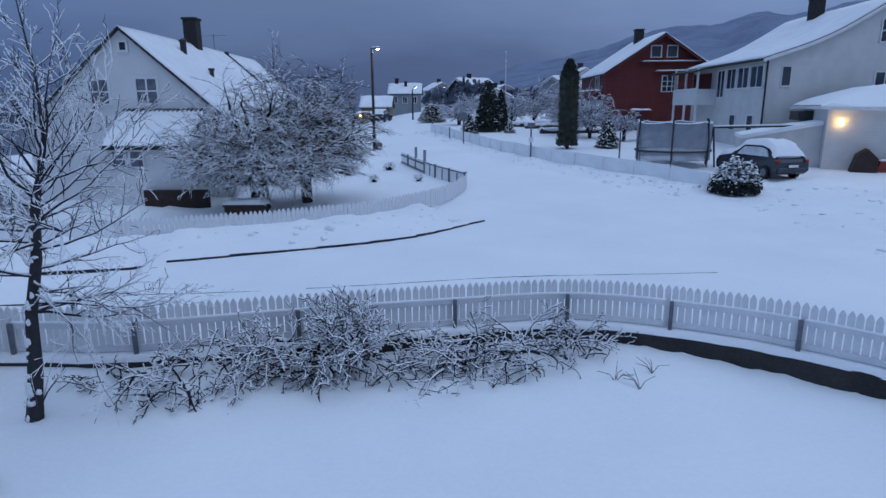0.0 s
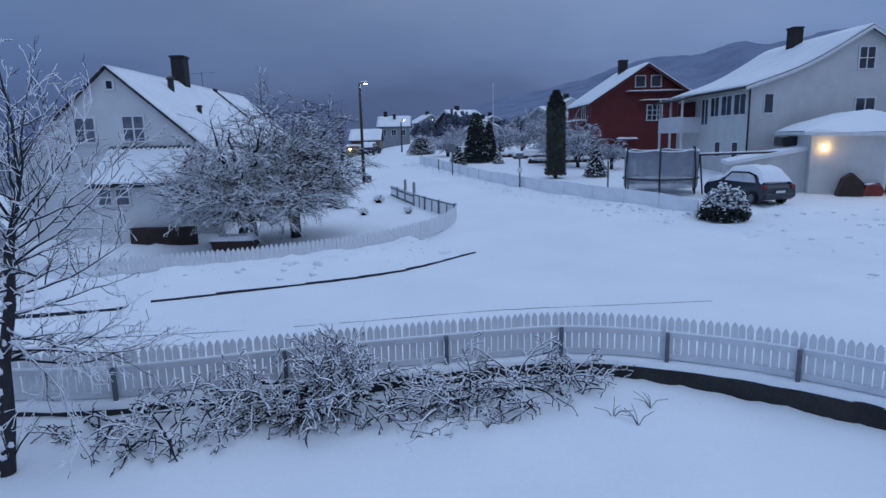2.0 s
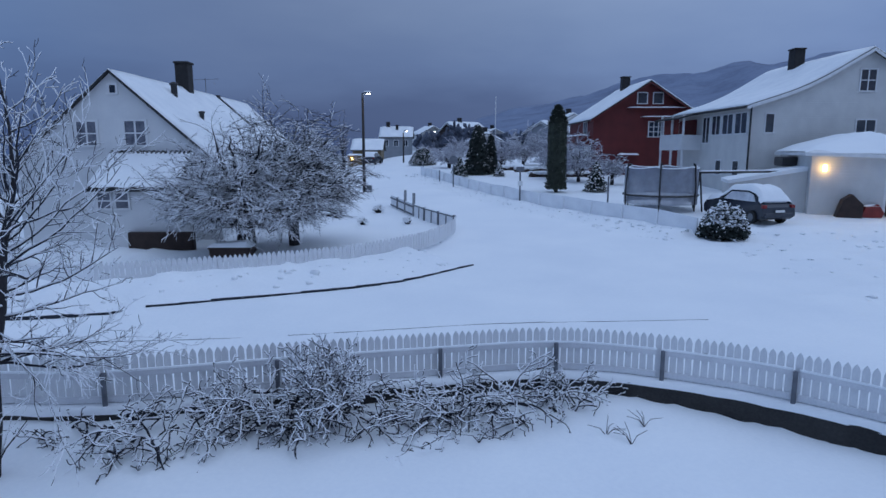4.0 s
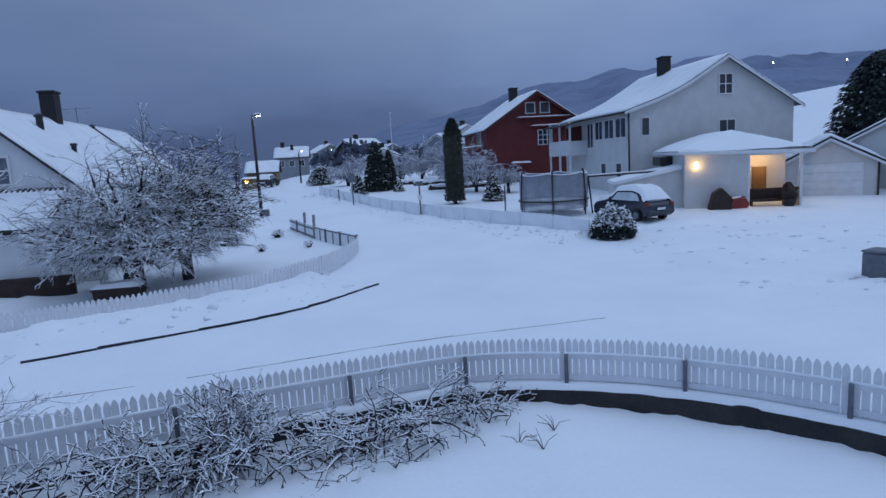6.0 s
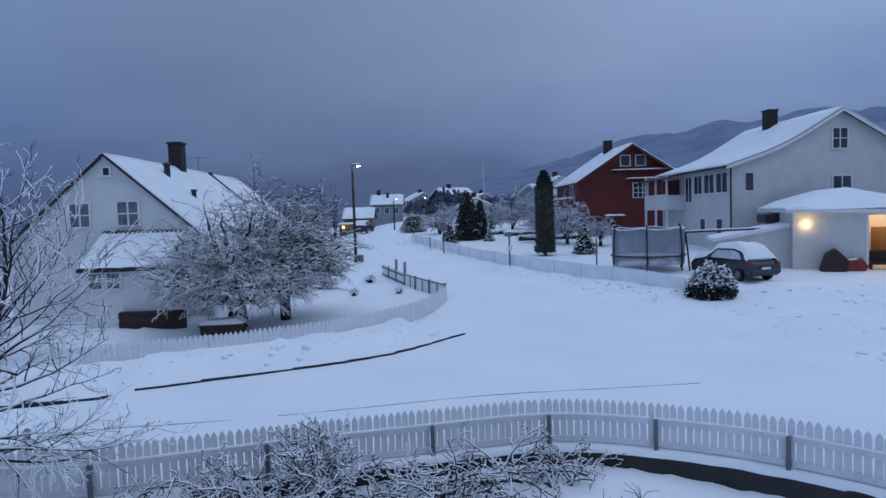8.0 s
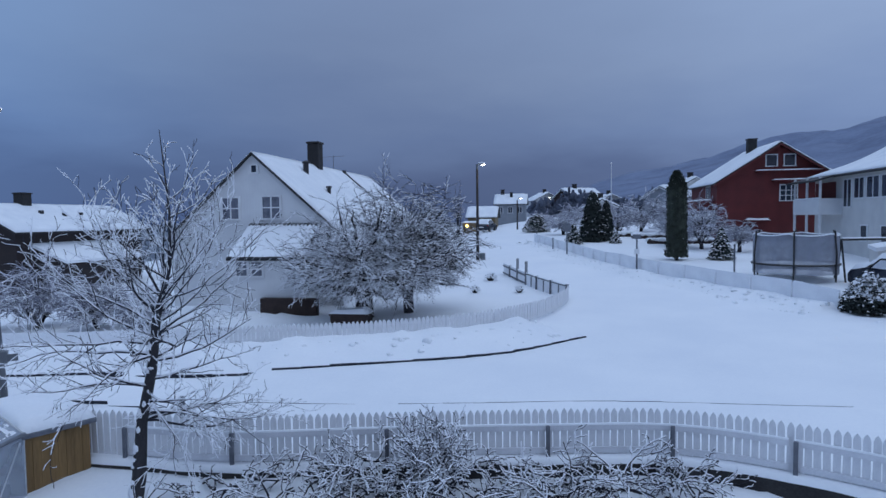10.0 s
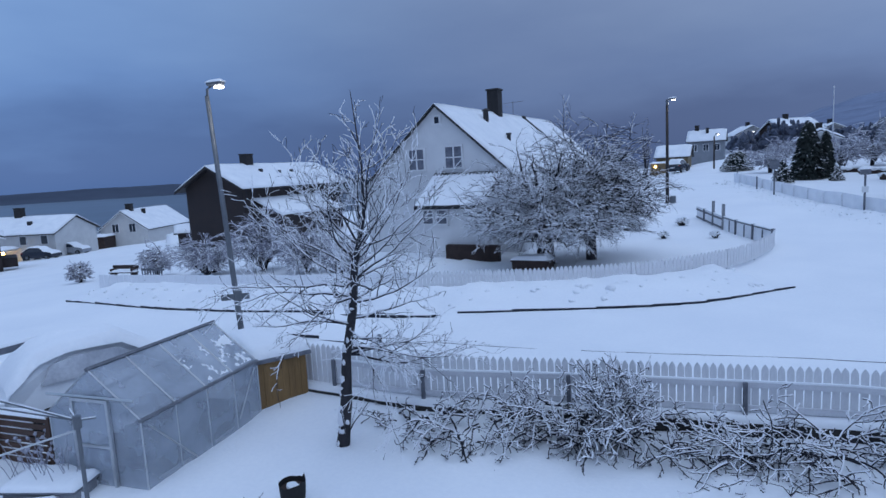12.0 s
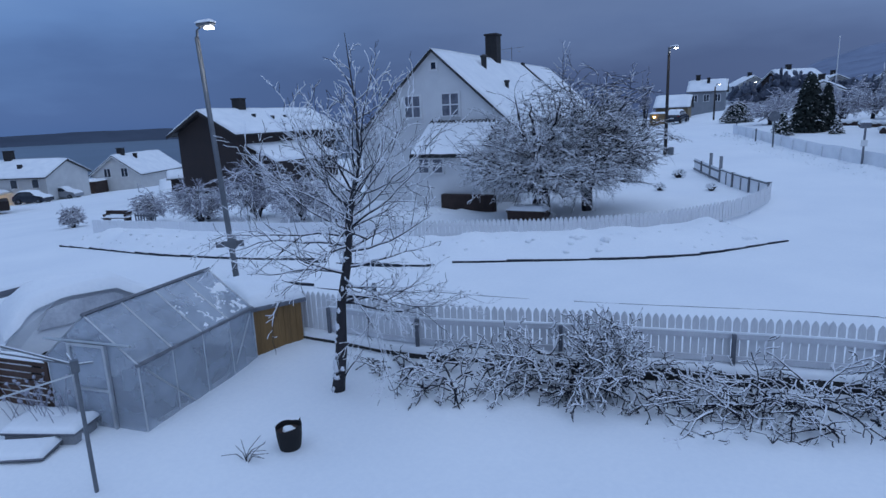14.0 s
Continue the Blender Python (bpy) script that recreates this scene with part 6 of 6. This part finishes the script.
# ---- slatted fence, benches and pots at the greenhouse ----
sf = thing("slat_fence", "low brown fence of horizontal slats with snow on top", "fence", pose(-9.95, 5.25, GARDEN, 0, 0, 188))
for k in range(7):
    part("slat", Mesh().box(0.0, 2.6, -0.012, 0.012, 0.06 + 0.125 * k, 0.15 + 0.125 * k, bevel=0.004), SLAT, sf)
for x_ in (0.0, 1.3, 2.55):
    part("post", Mesh().box(x_ - 0.04, x_ + 0.04, 0.014, 0.09, -0.2, 0.95), SLAT, sf)
part("snow", Mesh().pad(0, 2.6, -0.06, 0.1, 0.945, 0.07, 28, 3), SNOW, sf)
rb = thing("rail_fence", "dark rail on posts beyond a snowed-in car", "fence", pose(-14.9, 8.4, -0.05, 0, 0, 272))
part("rail", Mesh().box(0.0, 6.0, -0.06, 0.06, 0.75, 0.92, bevel=0.02), POST, rb)
for x_ in (0.2, 3.0, 5.8):
    part("post", Mesh().box(x_ - 0.06, x_ + 0.06, -0.05, 0.05, -0.2, 0.75), POST, rb)
part("snow", Mesh().pad(0, 6.0, -0.06, 0.06, 0.92, 0.05, 30, 3), SNOW, rb)
for k, (x, y, z, rz, L, W) in enumerate(((-9.35, 4.78, 0.10, 22, 1.25, 0.62), (-9.35, 4.15, -0.02, 30, 1.3, 0.55))):
    ch = thing("garden_lounger", "low grey garden lounger under thick snow", "lounger", pose(x, y, GARDEN + z, 0, 0, rz), "loungers by the greenhouse")
    part("base", Mesh().box(-L / 2 + 0.05, L / 2 - 0.05, -W / 2 + 0.05, W / 2 - 0.05, -0.15 - z, 0.02, bevel=0.02), GREYWOOD, ch)
    part("cushion", Mesh().box(-L / 2, L / 2, -W / 2, W / 2, 0.02, 0.09, bevel=0.03), POST, ch)
    part("snow", Mesh().pad(-L / 2 + 0.01, L / 2 - 0.01, -W / 2 + 0.01, W / 2 - 0.01, 0.085, 0.09, 18, 12, 0.8, seed=k + 1), SNOW, ch, smooth=True)
sb = thing("snow_heap", "snow-covered planting bed with dry stalks", "planting", pose(-9.6, 4.9, GARDEN - 0.1))
part("snow", Mesh().blob((0, 0, 0.0), (0.9, 0.5, 0.35), 16, 10, 0.4, 3), SNOW, sb, smooth=True)
rng = random.Random(41)
stk = Mesh()
for k in range(40):
    a, l = rng.random() * 6.3, rng.uniform(0.3, 0.7)
    p0 = Vector((rng.uniform(-0.7, 0.6), rng.uniform(-0.3, 0.3), 0.2))
    p1 = p0 + Vector((math.cos(a) * 0.2, math.sin(a) * 0.2, l))
    stk.tube([p0, p0.lerp(p1, 0.5) + Vector((0.03, 0, 0.03)), p1], [0.007, 0.006, 0.004], 3)
    stk.blob(tuple(p1), 0.03, 5, 4, 0.5, k)
tagged(part("dry_stalk", stk, FROST, sb, "frosted dry stalks"), kind="stuff")

pot = thing("plant_tub", "dark torn plant tub standing in the snow", "tub", pose(-5.62, 5.97, GARDEN - 0.06) @ Matrix.Scale(0.92, 4))
bk = Mesh()
n = 22
for j, (z, r) in enumerate(((0.0, 0.15), (0.1, 0.175), (0.25, 0.195), (0.42, 0.205))):
    for i in range(n):
        a = 2 * math.pi * i / n
        jag = (0.05 * noise.noise((math.cos(a) * 1.6, math.sin(a) * 1.6, 4)) + (0.06 if i in (4, 14) else 0)) if j == 3 else 0
        bk.v.append((r * math.cos(a), r * math.sin(a), z + jag))
bk.f = [(j * n + i, j * n + (i + 1) % n, (j + 1) * n + (i + 1) % n, (j + 1) * n + i) for j in range(3) for i in range(n)]
part("tub", bk, RUBBER, pot)
part("soil", Mesh().tube([(0, 0, 0.1), (0, 0, 0.33)], [0.16, 0.19], 20), SOIL, pot)
part("snow", Mesh().blob((0.02, 0.0, 0.34), (0.12, 0.1, 0.05), 10, 6, 0.5, 2), SNOW, pot)

# ---- picket fences ----
def picket_mesh(w, hgt, t):
    m_ = Mesh().prism([(-w / 2, 0), (w / 2, 0), (w / 2, hgt - w * 0.95), (w * 0.33, hgt - w * 0.45), (0, hgt), (-w * 0.33, hgt - w * 0.45), (-w / 2, hgt - w * 0.95)], -t / 2, t / 2)
    return m_.data("picket", PICKET)


BASE = 0.03
wall = tagged(new("retaining_wall"), "low dark wet concrete wall edging a snowy garden", "wall", kind="structure")
line = along(FENCE, 0.5)
wl = Mesh()
for x, y, a in line:
    nx, ny = -math.sin(a), math.cos(a)
    for o, z in ((-0.17, -0.8), (-0.17, BASE - 0.05), (-0.155, BASE - 0.03), (0.12, BASE - 0.03), (0.12, -0.8)):
        wl.v.append((x + nx * o, y + ny * o, z))
for i in range(len(line) - 1):
    wl.f += [(i * 5 + j, (i + 1) * 5 + j, (i + 1) * 5 + (j + 1) % 5, i * 5 + (j + 1) % 5) for j in range(5)]
part("wall_body", wl, CONCRETE, wall)
sw = Mesh()
for k, (x, y, a) in enumerate(along(FENCE, 0.16)):
    nx, ny = -math.sin(a), math.cos(a)
    e = 0.03 * noise.noise((x * 2.2, y * 2.2, 0.5))
    for o, z in ((-0.185 + e, BASE - 0.06 - 0.5 * abs(e)), (-0.17 + e, BASE + 0.02), (-0.05, BASE + 0.035 + e * 0.5), (0.11, BASE + 0.05)):
        sw.v.append((x + nx * o, y + ny * o, z))
sw.f = [(i * 4 + j, (i + 1) * 4 + j, (i + 1) * 4 + j + 1, i * 4 + j + 1) for i in range(len(sw.v) // 4 - 1) for j in range(3)]
part("wall_snow", sw, SNOW, wall, smooth=True)

nf = thing("picket_fence", "curved white picket fence on a low wall", "fence")
pk = picket_mesh(0.107, 0.82, 0.02)
rng = random.Random(3)
for x, y, a in along(FENCE, 0.127):
    nx, ny = -math.sin(a), math.cos(a)
    part("picket", pk, PICKET, nf, m=pose(x + nx * 0.045, y + ny * 0.045, BASE + 0.04 + rng.uniform(-0.008, 0.008), rng.uniform(-0.8, 0.8), rng.uniform(-0.8, 0.8), math.degrees(a)))
posts = [(-7.4, 9.35), (-5.35, 9.36), (-2.75, 9.95), (0.02, 10.5), (2.17, 10.80), (3.98, 10.32), (5.75, 9.3), (7.42, 7.6), (8.83, 5.35), (9.7, 3.0), (10.1, 0.6)]
for i, (x, y) in enumerate(posts):
    _, j = side(fence_arr, x, y)
    a = fence_arr[j, 2]
    part("post", Mesh().box(-0.035, 0.035, -0.075, -0.018, BASE - 0.05, BASE + 0.58, bevel=0.008), POST, nf, m=pose(x, y, 0, 0, 0, math.degrees(a)))
    if i + 1 < len(posts):
        x1, y1 = posts[i + 1]
        _, j1 = side(fence_arr, x1, y1)
        for zc, hh in ((0.52, 0.10), (0.12, 0.10)):
            rl = Mesh()
            pts = [fence_arr[q] for q in range(j, j1 + 1, 2)] or [fence_arr[j]]
            if len(pts) < 2:
                continue
            for qx, qy, qa in pts:
                nx, ny = -math.sin(qa), math.cos(qa)
                for o, z in ((0.0, zc - hh / 2), (0.0, zc + hh / 2), (0.033, zc + hh / 2), (0.033, zc - hh / 2)):
                    rl.v.append((qx + nx * o, qy + ny * o, BASE + z))
            for q in range(len(pts) - 1):
                rl.f += [(q * 4 + s, (q + 1) * 4 + s, (q + 1) * 4 + (s + 1) % 4, q * 4 + (s + 1) % 4) for s in range(4)]
            rl.f += [(0, 1, 2, 3), tuple(len(rl.v) - 4 + s for s in (3, 2, 1, 0))]
            rr = part("rail", rl, RAIL, nf)
            if zc > 0.5:
                rs = Mesh()
                for qx, qy, qa in pts:
                    nx, ny = -math.sin(qa), math.cos(qa)
                    for o, z in ((-0.006, zc + hh / 2 - 0.004), (0.0, zc + hh / 2 + 0.022), (0.034, zc + hh / 2 + 0.026)):
                        rs.v.append((qx + nx * o, qy + ny * o, BASE + z))
                rs.f = [(q * 3 + s, (q + 1) * 3 + s, (q + 1) * 3 + s + 1, q * 3 + s + 1) for q in range(len(pts) - 1) for s in range(2)]
                part("rail_snow", rs, SNOW, rr)

def far_base(x):
    return float(np.interp(x, (-25.7, -16.4, -8.1, -2.56, 0.9), (-0.18, -0.09, 0.17, 0.25, 0.50)))


ff = thing("picket_fence", "long white picket fence round a corner garden", "fence")
pk2 = picket_mesh(0.125, 0.66, 0.02)
pk3 = Mesh().box(-0.074, 0.074, -0.012, 0.012, 0.0, 0.64, bevel=0.005).data("picket", SNOWY_BOARD)
for k, (x, y, a) in enumerate(along(FAR_FENCE, 0.15)):
    part("picket", pk3 if x < -10.5 else pk2, PICKET, ff, m=pose(x, y, far_base(x) + rng.uniform(-0.012, 0.012), rng.uniform(-1.5, 1.5), rng.uniform(-1.2, 1.2), math.degrees(a)))
fl = along(FAR_FENCE, 1.9)
for k, ((x0, y0, a), (x1, y1, b)) in enumerate(zip(fl, fl[1:])):
    L = math.hypot(x1 - x0, y1 - y0)
    m = pose(x0, y0, far_base(x0), 0, 0, math.degrees(math.atan2(y1 - y0, x1 - x0))) @ Matrix.Rotation(-math.atan2(far_base(x1) - far_base(x0), L), 4, "Y")
    part("rail", Mesh().box(0, L, 0.015, 0.05, 0.42, 0.50).box(0, L, 0.015, 0.05, 0.1, 0.18), PICKET, ff, m=m)
    part("post", Mesh().box(-0.035, 0.035, 0.055, 0.12, -0.3, 0.60), PICKET, ff, m=m)

# ---- heaps of cut branches along the wall ----
def fence_y(x):
    return float(np.interp(x, fence_arr[:, 0], fence_arr[:, 1]))


def brush_parts(ob, rng_, paths, lay=1.0):
    """Dark wood with a ridge of snow riding on the upper side of each branch."""
    wood, snow_ = Mesh(), Mesh()
    for pts, rad, level in paths:
        pts = [Vector((p.x, min(p.y, fence_y(p.x) - 0.2), max(p.z, GARDEN - 0.02))) for p in pts]
        wood.tube(pts, rad, 5 if level == 0 else 4)
        low_ = sum(p.z for p in pts) / len(pts) - GARDEN
        if rng_.random() < (0.88 if low_ > 0.25 else 0.45) * lay:
            snow_.tube([p + Vector((0, 0.15 * r, r * 0.85 + 0.003)) for p, r in zip(pts, rad)], [max(r * 0.98, 0.0105) * rng_.uniform(0.75, 1.25) for r in rad], 4)
    tagged(part("branch_tangle", wood, TWIG, ob), kind="stuff")
    tagged(part("snow", snow_, TWIG_SNOW, ob, "snow lying along the branches"), kind="stuff")


def brush_heap(x0, x1, reach, height, count, seed, label):
    """Cut limbs thrown against the wall: they arch out of the heap and bend down to the snow."""
    ob = thing("branch_heap", label, "branches", pose(0, 0, 0))
    rng_ = random.Random(seed)
    paths = []
    for k in range(count):
        x = rng_.uniform(x0, x1)
        t = (x - x0) / (x1 - x0)
        tall = height * (0.45 + 0.55 * math.sin(math.pi * t) ** 0.8)
        y = fence_y(x) - rng_.uniform(0.25, 0.5 + reach * 0.55)
        z = GARDEN + tall * rng_.uniform(0.0, 0.75)
        a = rng_.gauss(-math.pi / 2, 0.85) if rng_.random() < 0.7 else rng_.uniform(0, 6.283)
        size = rng_.uniform(0.5, 1.0) * (0.55 + 0.4 * reach)
        spec = dict(segs=[8, 6, 4], wander=[0.20, 0.24, 0.26], lift=[-0.11, -0.06, -0.02], kids=[5, 2], start=[0.15, 0.25], angle=[52, 50], ratio=[0.55, 0.5], slim=0.72, radius=rng_.uniform(0.013, 0.026), thin=0.0075, dir=Vector((math.cos(a), math.sin(a), rng_.uniform(0.15, 0.9))))
        paths += grow(rng_, (x, y, z), size, spec)
    brush_parts(ob, rng_, paths)


def cut_shrub(x, y, radius, top, stems, seed, label):
    """A cut-back shrub: crooked stems that spread from the ground into a round, open head."""
    ob = thing("garden_shrub", label, "shrub", pose(0, 0, 0))
    rng_ = random.Random(seed)
    paths = []
    for k in range(stems):
        a = rng_.random() * 6.283
        out = rng_.uniform(0.1, 1.0)
        spec = dict(segs=[8, 6, 5], wander=[0.17, 0.24, 0.28], lift=[0.0, 0.02, 0.0], kids=[5, 3], start=[0.35, 0.2], angle=[42, 48], ratio=[0.5, 0.5], slim=0.7, radius=rng_.uniform(0.013, 0.024), thin=0.0075, dir=Vector((math.cos(a) * out * radius / top, math.sin(a) * out * 0.6 * radius / top, 1.0)))
        paths += grow(rng_, (x + rng_.uniform(-0.3, 0.3) * radius, y + rng_.uniform(-0.2, 0.2), GARDEN), top * rng_.uniform(0.75, 1.0), spec)
    brush_parts(ob, rng_, paths)


brush_heap(-4.9, -2.2, 1.5, 0.8, 54, 1, "heap of cut branches rimmed with snow along a fence")
brush_heap(-2.9, -0.9, 1.5, 0.7, 46, 5, "heap of cut branches rimmed with snow below a shrub")
cut_shrub(-1.8, 9.4, 1.0, 1.3, 32, 6, "bare crooked shrub with snow along its stems, by a fence")
cut_shrub(-3.35, 9.25, 0.6, 0.95, 9, 9, "small bare crooked shrub with snow along its stems")
brush_heap(-0.9, 0.6, 1.7, 0.42, 28, 2, "low heap of cut branches rimmed with snow along a wall")
brush_heap(0.2, 1.5, 1.95, 0.5, 34, 12, "heap of cut branches rimmed with snow along a wall")
brush_heap(1.75, 2.7, 1.2, 0.42, 13, 3, "small heap of cut branches rimmed with snow")
cut_shrub(2.2, 9.9, 0.75, 0.8, 7, 15, "bare crooked shrub with snow along its stems, by a low wall")
brush_heap(-5.9, -5.2, 0.35, 0.28, 7, 4, "few cut branches poking out of the snow by a wall")

# ---- lumps of ploughed snow ----
ob = thing("snow_lumps", "loose lumps of ploughed snow along the road", "snow lumps", kind="stuff")
lumps = Mesh()
rng = random.Random(61)
for x, y, a in along(KERB, 0.16):
    if rng.random() < 0.55:
        o = rng.uniform(0.5, 1.9)
        u, w, r = x - math.sin(a) * o, y + math.cos(a) * o, rng.uniform(0.02, 0.075) * (1.6 if -4.5 < x < -2.8 else 1.0)
        lumps.blob((u, w, ground_z(u, w) - r * 0.25), (r * 1.5, r * 1.3, r), 7, 5, 0.7, x * 3)
for x, y, a in along(RIGHT_FENCE, 0.22):
    for q in range(2):
        o = rng.uniform(0.2, 1.6) if y > 30 else rng.uniform(0.2, 2.4)
        u, w, r = x - math.sin(a) * o, y + math.cos(a) * o, rng.uniform(0.02, 0.07) * (1.6 if y < 30 else 1.0)
        lumps.blob((u, w, ground_z(u, w) - r * 0.25), (r * 1.5, r * 1.3, r * 0.9), 7, 5, 0.8, y * 5 + q)
for k in range(260):
    u, w, r = rng.uniform(11.5, 22), rng.uniform(13, 27), rng.uniform(0.02, 0.08)
    if noise.noise((u * 0.5, w * 0.9, 8.0)) > -0.05:
        lumps.blob((u, w, ground_z(u, w)), (r * 1.9, r * 1.3, r * 0.7), 7, 5, 0.8, k * 0.9)
part("lump", lumps, SNOW, ob, smooth=True)

ob = thing("snow_twigs", "dry twigs poking through garden snow", "twigs")
rng = random.Random(8)
for x, y in ((-6.0, 5.45), (-5.9, 5.4), (2.9, 8.6), (2.6, 8.9), (-3.9, 8.0), (0.6, 8.7), (3.3, 9.2), (-6.5, 9.0)):
    tw = Mesh()
    for k in range(5):
        a = rng.random() * 6.3
        tw.tube([(x, y, GARDEN - 0.03), (x + 0.1 * math.cos(a), y + 0.1 * math.sin(a), GARDEN + 0.1), (x + 0.3 * math.cos(a), y + 0.3 * math.sin(a), GARDEN + 0.06 + 0.15 * rng.random())], [0.007, 0.006, 0.004], 3)
    part("twig", tw, TWIG, ob)
